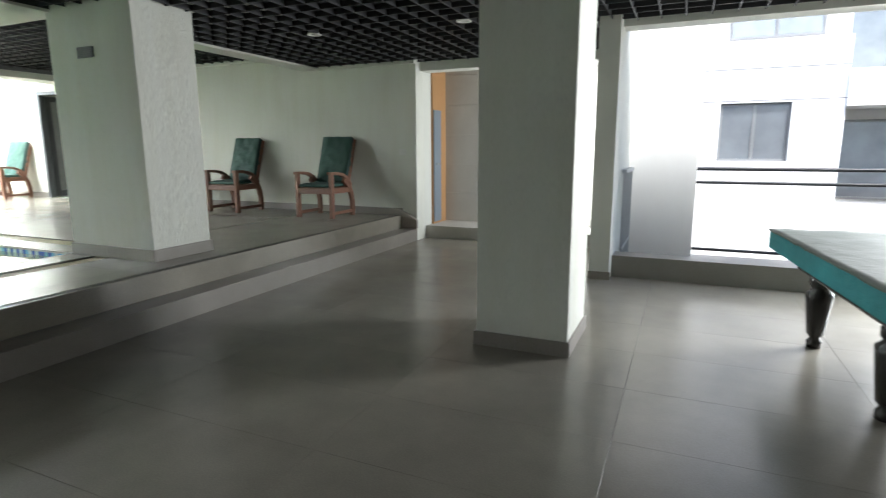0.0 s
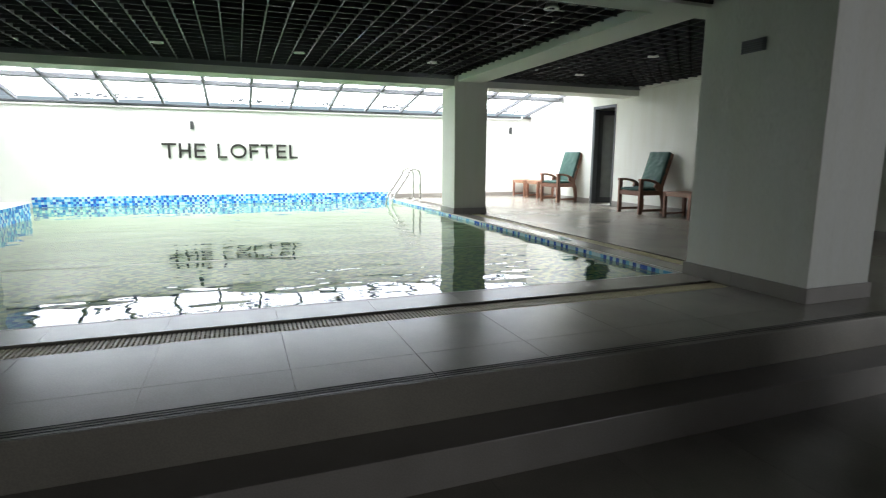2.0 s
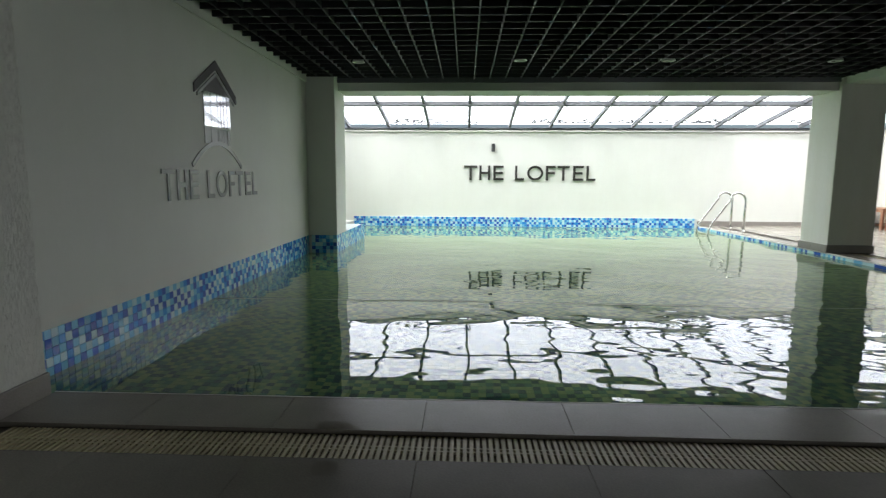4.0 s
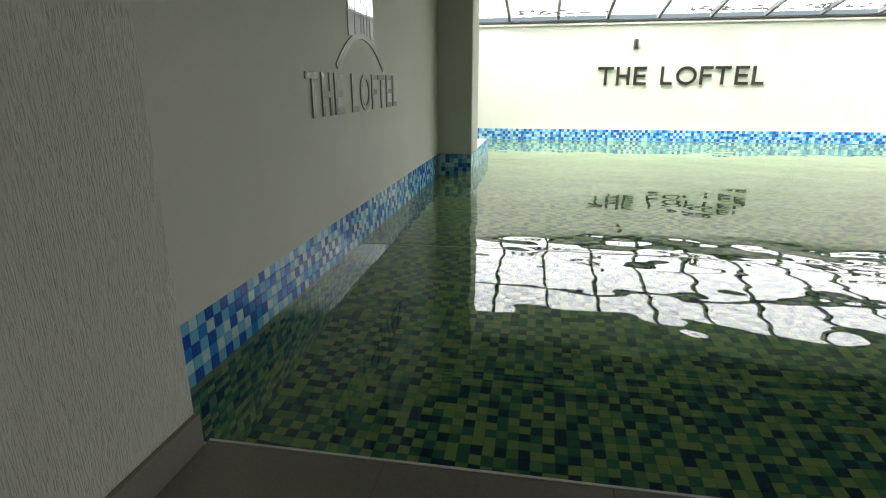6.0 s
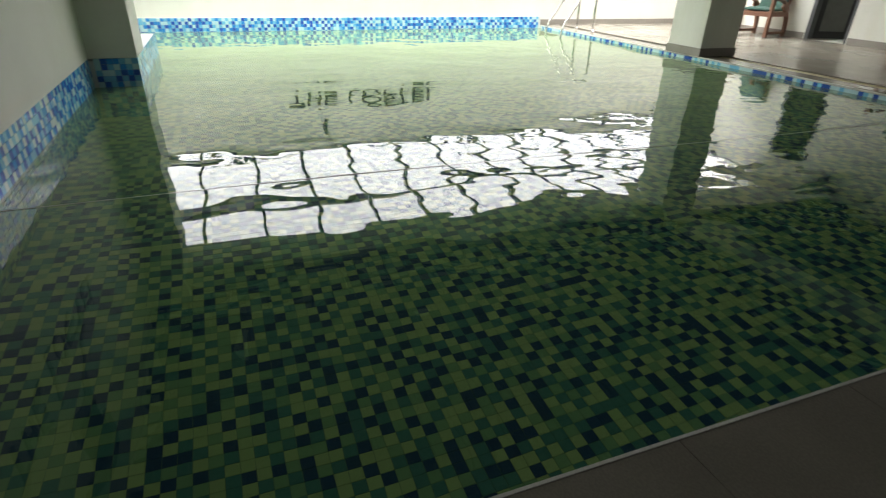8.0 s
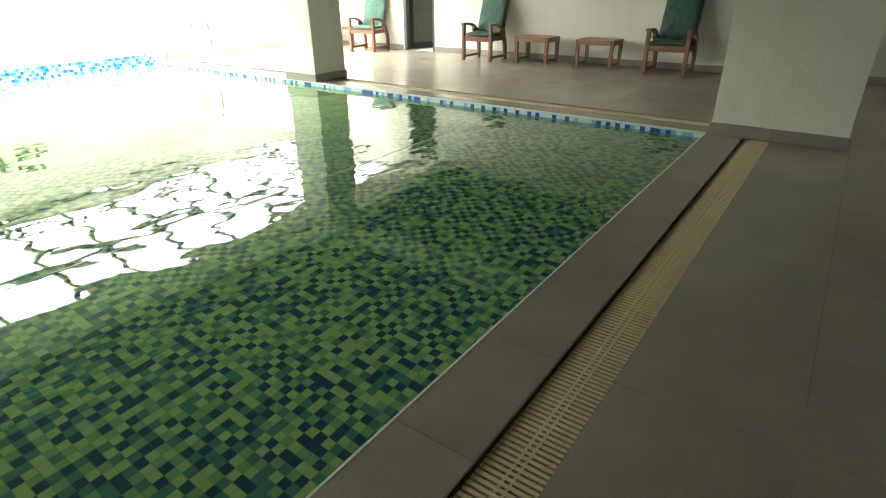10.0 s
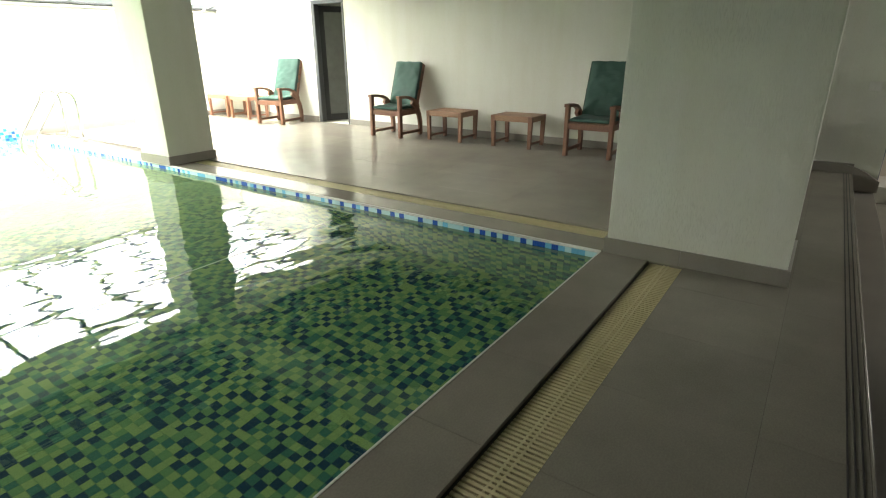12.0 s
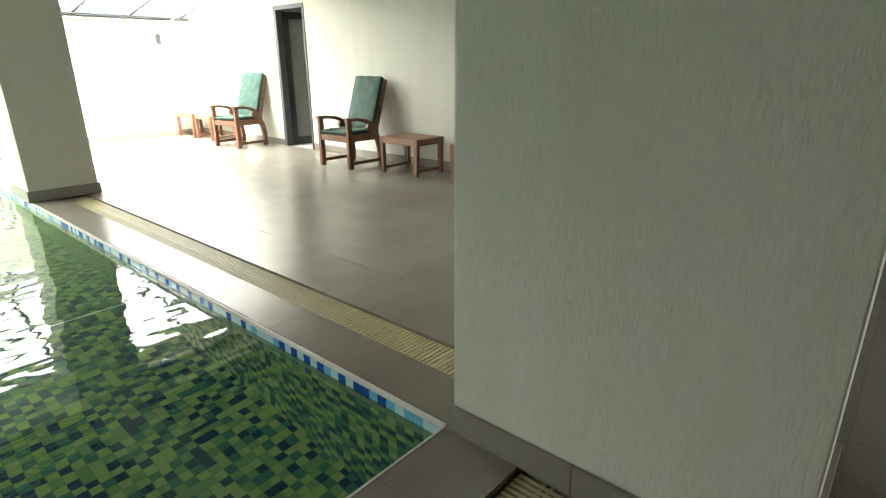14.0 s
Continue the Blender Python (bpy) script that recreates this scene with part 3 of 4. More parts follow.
P = PITCH
quads = grid_quads((X_EDGE - 0.003, Y_POOL_L, BASIN - 0.003), (0, P, 0), (-P, 0, 0), int((Y_POOL_R - Y_POOL_L) / P) + 1, int(9.55 / P) + 1, (0, 0, 1))
quads += grid_quads((X_EDGE - 0.003, Y_POOL_L - 0.006, BASIN), (-P, 0, 0), (0, 0, P), int(5.15 / P), int(0.80 / P), (0, 1, 0))
quads += grid_quads((X_EDGE, Y_POOL_R, BASIN), (-P, 0, 0), (0, 0, P), int(9.5 / P), int(0.80 / P), (0, -1, 0))
quads += grid_quads((X_BACK + 0.03, Y_COURT, BASIN), (0, P, 0), (0, 0, P), int(7.4 / P), int(0.80 / P), (1, 0, 0))
quads += grid_quads((-10.155, -2.848, BASIN), (-P, 0, 0), (0, 0, P), int(2.1 / P), int(0.80 / P), (0, 1, 0))
quads += grid_quads((-10.155, -2.848, BASIN), (0, -P, 0), (0, 0, P), 7, int(0.80 / P), (1, 0, 0))
mosaic_rest_mesh("mosaic_tiles", pool_mosaic, quads, basin)

# blue waterline bands: the near stretch piece by piece, the rest together
rest = []
rest += grid_quads((X_BACK + 0.03, -3.50, 0.525 - 5 * P), (0, P, 0), (0, 0, P), int(7.40 / P), 5, (1, 0, 0))
rest += grid_quads((-10.155, -2.848, 0.565 - 5 * P), (-P, 0, 0), (0, 0, P), int(2.1 / P), 5, (0, 1, 0))
rest += grid_quads((-10.155, -2.848, 0.565 - 5 * P), (0, -P, 0), (0, 0, P), 7, 5, (1, 0, 0))
rest += grid_quads((X_EDGE - 60 * P, Y_POOL_L - 0.006, 0.565 - 5 * P), (-P, 0, 0), (0, 0, P), 42, 5, (0, 1, 0))
edge_row = grid_quads((X_EDGE, Y_POOL_R, DECK - 0.018 - P), (-P, 0, 0), (0, 0, P), int(9.5 / P), 1, (0, -1, 0))
rest += [(o, u, v, n, 0.9 if g > 0.70 else 0.4 if g > 0.52 else 0.1) for o, u, v, n, g in edge_row]
mosaic_rest_mesh("waterline_tiles", mosaic_rest, rest, basin)


# white trim along the pool's edges
setting("trim_edge", edge_trim, [
    (X_EDGE + 0.003, X_EDGE + 0.012, Y_NEAR, Y_POOL_R, DECK - 0.016, DECK + 0.001),
    (X_BACK + 0.03, X_EDGE + 0.003, Y_POOL_R - 0.002, Y_POOL_R + 0.014, DECK - 0.012, DECK + 0.001)], "thin white edge strip of the pool", category="trim")


# rope floating across the pool, and wet patches on the edge stones
bm = bmesh.new()
tube(bm, [(-7.20 + 0.035 * math.sin(y * 0.9), y, WATER - 0.001 + 0.001 * math.sin(y * 3.1)) for y in [Y_POOL_L + 0.01 + 0.17 * i for i in range(42)]], 0.0035, 6)
tagged(part("floating_rope", bm, edge_trim, smooth=True), "thin pale rope floating across the water", "rope")


def puddle(label, cx, cy, rx, ry, seed):
    """A thin sheet of water with a wavering rim on the stones."""
    bm = bmesh.new()
    rim = []
    for k in range(64):
        a = 2 * math.pi * k / 64
        q = 1 + 0.30 * noise.noise((2.2 * math.cos(a), 2.2 * math.sin(a), seed)) + 0.10 * noise.noise((6 * math.cos(a), 6 * math.sin(a), seed + 4))
        rim.append(bm.verts.new((cx + rx * q * math.cos(a), cy + ry * q * math.sin(a), DECK + 0.0012)))
    bm.faces.new(rim)
    tagged(part("puddle", bm, puddle_mat), label, "puddle")


puddle_mat = paint("wet_stone", (0.24, 0.22, 0.18), 0.10, 0.0, 40, 0.1, 0.0)
puddle("thin puddle of water on the edge stones", -7.55, 4.06, 0.72, 0.095, 1.7)
puddle("small wet patch beside the grating", -4.715, -1.58, 0.035, 0.075, 5.1)
puddle("small wet patch on the deck tiles", -4.385, -1.53, 0.05, 0.045, 9.3)



# ---- overflow gratings ----
def grating(name, axis, a0, a1, c0, c1, single):
    """Cream plastic overflow grating; axis is the way it runs."""
    t = thing(name, "cream plastic overflow grating in the deck", "grating")
    bm = bmesh.new()
    for w in (0.44, 0.57):
        c = c0 + (c1 - c0) * w
        if axis == "y":
            box(bm, c - 0.004, c + 0.004, a0, a1, DECK - 0.021, DECK - 0.0112)
        else:
            box(bm, a0, a1, c - 0.004, c + 0.004, DECK - 0.021, DECK - 0.0112)
    part("rib", bm, grate_plastic, t)
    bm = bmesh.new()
    # added plate whose colour sets how dark the slat gaps look
    gap_plate = (c0, c1, a0, a1) if axis == "y" else (a0, a1, c0, c1)
    box(bm, *gap_plate, DECK - 0.0222, DECK - 0.0212)
    part("gap_plate", bm, gap_shade, t)
    pitch, wide = 0.0245, 0.0155
    count = int((a1 - a0) / pitch)
    bm = bmesh.new()
    box(bm, 0.004, c1 - c0 - 0.004, 0, wide, 0, 0.008, 0.0015)
    slat = mesh_of("slat", bm, grate_plastic)
    far = bmesh.new()
    for i in range(count):
        a = a0 + i * pitch
        if single and i < 300:
            ob = new("slat", slat)
            ob.parent = t
            ob.matrix_basis = pose(c0, a, DECK - 0.019)
        elif axis == "y":
            box(far, c0 + 0.004, c1 - 0.004, a, a + wide, DECK - 0.019, DECK - 0.011)
        else:
            box(far, a, a + wide, c0 + 0.004, c1 - 0.004, DECK - 0.019, DECK - 0.011)
    tagged(part("slats", far, grate_plastic, t), kind="stuff")
    return t


grating("grating", "y", -2.87, 3.93, -4.662, -4.455, True)
grating("grating", "x", -10.28, -4.98, 4.20, 4.395, False)


# ---- lettering on the back wall and the left wall ----
def letter_bm(ch, w, h, s, d):
    """A sans letter of bars, width w, height h, stroke s, depth d; u to the right, v up."""
    bm = bmesh.new()
    bars = {"T": [(0, w, h - s, h), ((w - s) / 2, (w + s) / 2, 0, h - s)], "H": [(0, s, 0, h), (w - s, w, 0, h), (s, w - s, (h - s) / 2, (h + s) / 2)],
            "E": [(0, s, 0, h), (s, w, 0, s), (s, w * 0.92, (h - s) / 2, (h + s) / 2), (s, w, h - s, h)],
            "L": [(0, s, 0, h), (s, w, 0, s)], "F": [(0, s, 0, h), (s, w * 0.92, (h - s) / 2, (h + s) / 2), (s, w, h - s, h)], "O": []}[ch]
    for u0, u1, v0, v1 in bars:
        box(bm, u0, u1, 0, d, v0, v1)
    if ch == "O":
        seg, rings = 40, []
        for r, y in ((1, 0), (1, d), (0, d), (0, 0)):
            rings.append([bm.verts.new((w / 2 + (w / 2 - (0 if r else s)) * math.cos(2 * math.pi * i / seg), y, h / 2 + (h / 2 - (0 if r else s)) * math.sin(2 * math.pi * i / seg))) for i in range(seg)])
        for a in range(4):
            p, q = rings[a], rings[(a + 1) % 4]
            for i in range(seg):
                bm.faces.new((p[i], p[(i + 1) % seg], q[(i + 1) % seg], q[i]))
        bmesh.ops.recalc_face_normals(bm, faces=bm.faces)
    return bm


SPACING = [("T", 0.000, 0.100), ("H", 0.117, 0.083), ("E", 0.225, 0.078), ("L", 0.390, 0.070), ("O", 0.483, 0.122),
           ("F", 0.625, 0.074), ("T", 0.712, 0.092), ("E", 0.832, 0.078), ("L", 0.932, 0.068)]


def sign(name, label, at, width, height, stroke, depth, mat):
    t = thing(name, label, "sign", at=at)
    for ch, u, w in SPACING:
        ob = part("letter", letter_bm(ch, w * width, height, stroke, depth), mat, t)
        ob.matrix_basis = pose(u * width, 0, 0)
    return t


# on the back wall, reading towards +y, faces +x
sign("wall_sign", "dark metal capital letters fixed to the cream wall", Matrix(((0, 1, 0, X_BACK), (1, 0, 0, -1.09), (0, 0, 1, 1.322), (0, 0, 0, 1))), 2.815, 0.315, 0.048, 0.03, bronze)
# on the left wall, reading towards -x, faces +y
REL = Matrix(((-1, 0, 0, -6.49), (0, 1, 0, Y_POOL_L), (0, 0, 1, 1.185), (0, 0, 0, 1)))
sign("relief_sign", "dull metal capital letters standing off the wall", REL, 1.79, 0.235, 0.035, 0.008, relief_metal)


def emblem():
    """Plain raised house shape above the letters."""
    t = thing("wall_emblem", "polished metal tower emblem with a dark gable", "sign", at=Matrix(((-1, 0, 0, -7.43), (0, 1, 0, Y_POOL_L), (0, 0, 1, 0), (0, 0, 0, 1))))
    d = 0.010
    for name, half, top, drop, thick, mat in (("gable", 0.40, 2.36, 0.25, 0.075, gable_dark), ("gable_lining", 0.35, 2.26, 0.215, 0.03, relief_metal)):
        bm = bmesh.new()
        for sgn in (-1, 1):
            vs = [(0, 0, top), (sgn * half, 0, top - drop), (sgn * half, 0, top - drop - thick), (0, 0, top - thick)]
            f = bm.faces.new([bm.verts.new(v) for v in vs])
            r = bmesh.ops.extrude_face_region(bm, geom=[f])
            bmesh.ops.translate(bm, verts=[v for v in r["geom"] if isinstance(v, bmesh.types.BMVert)], vec=(0, d, 0))
        bmesh.ops.recalc_face_normals(bm, faces=bm.faces)
        part(name, bm, mat, t)
    bm = bmesh.new()
    f = bm.faces.new([bm.verts.new(v) for v in ((-0.27, 0, 2.055), (0.27, 0, 2.055), (0, 0, 2.225))])
    r = bmesh.ops.extrude_face_region(bm, geom=[f])
    bmesh.ops.translate(bm, verts=[v for v in r["geom"] if isinstance(v, bmesh.types.BMVert)], vec=(0, 0.006, 0))
    bmesh.ops.recalc_face_normals(bm, faces=bm.faces)
    part("gable_panel", bm, gable_dark, t)
    for u0, u1 in ((-0.25, -0.135), (-0.125, -0.01), (0.0, 0.05), (0.06, 0.11), (0.12, 0.18), (0.19, 0.25)):
        bm = bmesh.new()
        box(bm, u0, u1, 0, d, 1.79, 2.08, 0.003)
        part("tower_strip", bm, mirror_steel, t)
        # lower end of the same mirror strip; its duller reflection is painted in grey
        bm = bmesh.new()
        box(bm, u0, u1, 0, d * 0.6, 1.645, 1.785, 0.002)
        part("tower_dull_reflection", bm, relief_metal, t, "lower end of a mirror strip, its dull reflection painted grey")
    bm = bmesh.new()
    sweep(bm, [(u, 0.004, 1.655 - 0.20 * (u / 0.48) ** 2) for u in [-0.48 + 0.06 * i for i in range(17)]], 0.004, 0.018, (0, 1, 0))
    part("arch", bm, relief_metal, t)
    return t


emblem()


# ---- wall lamps, ladder ----
def wall_lamp():
    t = thing("wall_lamp", "small dark up-and-down wall lamp, unlit", "wall lamp", "lamps on the back wall")
    bm = bmesh.new()
    box(bm, 0, 0.02, -0.03, 0.03, 0.03, 0.14, 0.004)
    part("backplate", bm, dark_plastic, t)
    bm = bmesh.new()
    lathe(bm, [(0.034, 0.0), (0.038, 0.004), (0.038, 0.166), (0.034, 0.17)], 20, (0.055, 0, 0))
    part("housing", bm, dark_plastic, t, smooth=False)
    return t


lamp_1 = wall_lamp()
lamp_1.matrix_basis = pose(X_BACK, -0.47, 1.93)
copy_thing(lamp_1, pose(X_BACK, 7.19, 1.99))


def pool_ladder():
    t = thing("pool_ladder", "polished steel pool ladder with two hooped rails", "ladder")
    for x in (-13.28, -13.80):
        pts = [(x, 3.60, -0.30), (x, 3.60, 0.28), (x, 3.62, 0.40), (x, 3.68, 0.53), (x, 3.99, 0.97)]
        pts += [(x, 4.13 + 0.145 * math.cos(a), 0.965 + 0.145 * math.sin(a)) for a in [math.pi * (0.80 - 0.08 * i) for i in range(11)]]
        pts += [(x, 4.275, 0.80), (x, 4.275, 0.37)]
        bm = bmesh.new()
        tube(bm, pts, 0.021, 12)
        rail = part("rail", bm, steel, t)
        bm = bmesh.new()
        lathe(bm, [(0.045, 0.0), (0.045, 0.008), (0.026, 0.018)], 18, (x, 4.275, DECK))
        part("flange", bm, steel, rail)
    for z in (-0.18, 0.10):
        bm = bmesh.new()
        box(bm, -13.79, -13.29, 3.565, 3.635, z, z + 0.025, 0.005)
        part("rung", bm, steel, t)
    return t


pool_ladder()


# ---- deck chairs ----
def deck_chair():
    t = thing("deck_chair", "hardwood deck chair with faded green canvas cushions", "chair", "deck chairs along the wall")
    W = 0.295
    for sx in (-1, 1):
        x = sx * (W - 0.025)
        bm = bmesh.new()
        box(bm, x - 0.025, x + 0.025, -0.30, -0.235, 0, 0.575, 0.005)
        part("leg", bm, teak, t)
        bm = bmesh.new()
        sweep(bm, [(x, 0.235, 0.0), (x, 0.245, 0.10), (x, 0.24, 0.20), (x, 0.215, 0.30), (x, 0.17, 0.385), (x, 0.10, 0.455), (x, 0.03, 0.50)], 0.022, [0.03, 0.031, 0.033, 0.036, 0.038, 0.034, 0.028], (1, 0, 0))
        part("leg", bm, teak, t)
        bm = bmesh.new()
        sweep(bm, [(x, -0.31, 0.592), (x, -0.15, 0.590), (x, -0.02, 0.570), (x, 0.08, 0.530), (x, 0.16, 0.470), (x, 0.20, 0.415)], [0.033, 0.033, 0.031, 0.028, 0.025, 0.024], [0.018, 0.018, 0.019, 0.02, 0.02, 0.018], (1, 0, 0))
        part("armrest", bm, teak, t)
        bm = bmesh.new()
        box(bm, x - 0.015, x + 0.015, -0.235, 0.215, 0.045, 0.085, 0.004)
        part("runner", bm, teak, t)
        bm = bmesh.new()
        box(bm, x - 0.018, x + 0.018, -0.235, 0.20, 0.325, 0.395, 0.004)
        part("side_rail", bm, teak, t)
    bm = bmesh.new()
    box(bm, -W + 0.05, W - 0.05, -0.292, -0.262, 0.32, 0.395, 0.004)
    part("front_rail", bm, teak, t)
    for i in range(6):
        bm = bmesh.new()
        y = -0.245 + i * 0.072
        box(bm, -W + 0.045, W - 0.045, y, y + 0.055, 0.385, 0.402, 0.003)
        part("seat_slat", bm, teak_flat, t)
    # reclined backrest
    lean = Matrix.Translation((0, 0.155, 0.40)) @ Euler((radians(-19), 0, 0)).to_matrix().to_4x4()
    for sx in (-1, 1):
        bm = bmesh.new()
        box(bm, sx * 0.222 - 0.02, sx * 0.222 + 0.02, 0.004, 0.078, -0.05, 0.69, 0.008, lean)
        part("back_post", bm, teak, t)
    for i in range(7):
        bm = bmesh.new()
        z = 0.03 + i * 0.096
        box(bm, -0.202, 0.202, 0.022, 0.042, z, z + 0.06, 0.003, lean)
        part("back_slat", bm, teak_flat, t)
    for sx in (-1, 1):
        for z in (0.20, 0.32, 0.44, 0.56):
            bm = bmesh.new()
            cyl(bm, lean @ Vector((sx * 0.242, 0.035, z)), lean @ Vector((sx * 0.252, 0.035, z)), 0.010, 0.008, 10)
            part("peg", bm, green_piping, t)
    # cushions

    def pad(x0, x1, y0, y1, z0, z1, m, axis):
        bm = bmesh.new()
        nu, nv = 19, 29
        g = {}
        for side in (0, 1):
            for i in range(nu):
                for j in range(nv):
                    u, v = i / (nu - 1), j / (nv - 1)
                    puff = (1 - (2 * u - 1) ** 6) * (1 - (2 * v - 1) ** 6)
                    wav = 0.014 * noise.noise((u * 3, v * 4, side * 3.1 + axis)) + 0.012 * noise.noise((u * 5 + v * 3, v * 10 - u * 4, axis)) + 0.002 * noise.noise((u * 13, v * 19, axis + 2.0))
                    if axis == 2:
                        p = (x0 + u * (x1 - x0), y0 + v * (y1 - y0), (z0 + z1) / 2 + (1 if side else -1) * ((z1 - z0) / 2 * (0.55 + 0.45 * puff)) + (wav if side else 0))
                    else:
                        p = (x0 + u * (x1 - x0), (y0 + y1) / 2 + (-1 if side else 1) * ((y1 - y0) / 2 * (0.55 + 0.45 * puff)) - (wav if side else 0), z0 + v * (z1 - z0))
                    g[side, i, j] = bm.verts.new(p)
        for side in (0, 1):
            for i in range(nu - 1):
                for j in range(nv - 1):
                    bm.faces.new((g[side, i, j], g[side, i + 1, j], g[side, i + 1, j + 1], g[side, i, j + 1]))
        for i in range(nu - 1):
            for j in (0, nv - 1):
                bm.faces.new((g[0, i, j], g[0, i + 1, j], g[1, i + 1, j], g[1, i, j]))
        for j in range(nv - 1):
            for i in (0, nu - 1):
                bm.faces.new((g[0, i, j], g[0, i, j + 1], g[1, i, j + 1], g[1, i, j]))
        bmesh.ops.recalc_face_normals(bm, faces=bm.faces)
        if m is not None:
            bmesh.ops.transform(bm, matrix=m, verts=bm.verts)
        return bm

    part("seat_cushion", pad(-0.235, 0.235, -0.285, 0.19, 0.402, 0.455, None, 2), green_cloth, t, "faded green canvas seat cushion", True)
    back = part("back_cushion", pad(-0.23, 0.23, -0.055, 0.008, 0.03, 0.70, lean, 1), green_cloth, t, "faded green canvas back cushion", True)
    for sx in (-1, 1):
        bm = bmesh.new()
        box(bm, sx * 0.232 - 0.006, sx * 0.232 + 0.006, -0.045, 0.01, 0.04, 0.695, 0.003, lean)
        part("edging", bm, green_piping, back, "dark green side edging")
        bm = bmesh.new()
        pts = [lean @ Vector((sx * (0.238 + 0.012 * math.sin(k * 0.6)), 0.0 - 0.015 * math.cos(k * 0.5), 0.40 - 0.022 * k)) for k in range(8)]
        tube(bm, pts, 0.005, 6)
        part("tie", bm, green_piping, back)
    return t


chair = deck_chair()
chair_places = [(-9.52, 7.31, 0), (-6.28, 7.34, 0), (-4.51, 7.28, 0), (-12.36, 7.35, 7)]
stretch = Matrix.Diagonal((1.03, 1.0, 1.028, 1.0))
chair.matrix_basis = pose(chair_places[0][0], chair_places[0][1], DECK, 0, 0, chair_places[0][2]) @ stretch
for x, y, turn in chair_places[1:]:
    copy_thing(chair, pose(x, y, DECK, 0, 0, turn) @ stretch)


def side_table():
    t = thing("side_table", "low hardwood side table with a slatted top", "side table", "side tables between the chairs")
    hx, hy, h = 0.312, 0.235, 0.43
    for sx in (-1, 1):
        for sy in (-1, 1):
            bm = bmesh.new()
            cx, cy = sx * (hx - 0.028), sy * (hy - 0.025)
            sweep(bm, [(cx - sx * 0.010, cy, 0), (cx, cy, h)], [0.023, 0.028], [0.021, 0.025], (1, 0, 0))
            part("leg", bm, teak, t)
        bm = bmesh.new()
        box(bm, sx * (hx - 0.04) - 0.011, sx * (hx - 0.04) + 0.011, -hy + 0.04, hy - 0.04, 0.045, 0.075, 0.003)
        part("runner", bm, teak, t)
        bm = bmesh.new()
        box(bm, sx * (hx - 0.025) - 0.022, sx * (hx - 0.025) + 0.022, -hy + 0.050, hy - 0.050, h - 0.075, h + 0.001, 0.003)
        part("side_rail", bm, teak_flat, t)
    for sy in (-1, 1):
        bm = bmesh.new()
        box(bm, -hx + 0.056, hx - 0.056, sy * (hy - 0.022) - 0.020, sy * (hy - 0.022) + 0.020, h - 0.075, h + 0.001, 0.003)
        part("end_rail", bm, teak_flat, t)
    for i in range(6):
        bm = bmesh.new()
        y = -hy + 0.046 + i * 0.0655
        box(bm, -hx + 0.048, hx - 0.048, y, y + 0.060, h - 0.022, h, 0.003)
        part("top_slat", bm, teak_flat, t)
    return t


table = side_table()
table.matrix_basis = pose(-8.53, 7.41, DECK)
for x, y, turn in ((-7.43, 7.43, 1), (-14.20, 7.51, 1), (-13.50, 7.51, -2)):
    copy_thing(table, pose(x, y, DECK, 0, 0, turn))


# ---- grey door to the small room ----
def pool_door():
    t = thing("door_1", "grey aluminium door with a smoked glass panel, standing open inwards", "door", kind="structure")
    y0, y1 = Y_NORTH - 0.012, Y_NORTH + 0.10
    for nm, b in (("jamb", (DOOR_X0, DOOR_X0 + 0.075, y0, y1, DECK, DOOR_Z)), ("jamb", (DOOR_X1 - 0.04, DOOR_X1, y0, y1, DECK, DOOR_Z)), ("head", (DOOR_X0 + 0.075, DOOR_X1 - 0.04, y0, y1, DOOR_Z - 0.06, DOOR_Z))):
        bm = bmesh.new()
        box(bm, *b, 0.004)
        part(nm, bm, door_frame_grey, t)
    w = DOOR_X1 - DOOR_X0 - 0.15
    swing = Matrix.Translation((DOOR_X0 + 0.075, Y_NORTH + 0.10, DECK + 0.012)) @ Euler((0, 0, radians(67))).to_matrix().to_4x4() @ Matrix.Translation((w, 0, 0))
    h = DOOR_Z - DECK - 0.09
    leaf = None
    for nm, b in (("leaf", (-0.09, 0, 0, 0.045, 0, h)), ("stile", (-w, -w + 0.09, 0, 0.045, 0, h)), ("rail", (-w + 0.09, -0.09, 0, 0.045, 0, 0.12)), ("rail", (-w + 0.09, -0.09, 0, 0.045, h - 0.10, h))):
        bm = bmesh.new()
        box(bm, *b, 0.003, swing)
        ob = part(nm, bm, dark_frame, t if leaf is None else leaf)
        leaf = leaf or ob
    bm = bmesh.new()
    box(bm, -w + 0.09, -0.09, 0.018, 0.026, 0.12, h - 0.10, 0, swing)
    part("glass_panel", bm, obscured_glass, leaf, "grey obscured glass panel")
    bm = bmesh.new()
    tube(bm, [swing @ Vector(p) for p in ((-0.045, -0.002, 0.98), (-0.045, -0.05, 0.98), (-0.06, -0.055, 0.98), (-0.17, -0.055, 0.98))], 0.010, 10)
    part("handle", bm, dark_plastic, leaf, "dark lever handle")


pool_door()


# ---- small fittings ----
bm = bmesh.new()
box(bm, -4.585, -4.385, 3.919, 3.931, 2.092, 2.182, 0.003)
vent = tagged(part("wall_vent", bm, door_frame_grey), "small grey vent plate high on the column", "vent")
for i in range(5):
    bm = bmesh.new()
    box(bm, -4.57, -4.40, 3.912, 3.9185, 2.100 + i * 0.0155, 2.108 + i * 0.0155)
    part("louvre", bm, dark_plastic, vent)

switch = thing("light_switch", "white double light switch on the wall", "light switch")
bm = bmesh.new()
box(bm, -3.575, -3.465, Y_NORTH - 0.010, Y_NORTH, 1.24, 1.33, 0.003)
part("plate", bm, white_plastic, switch)
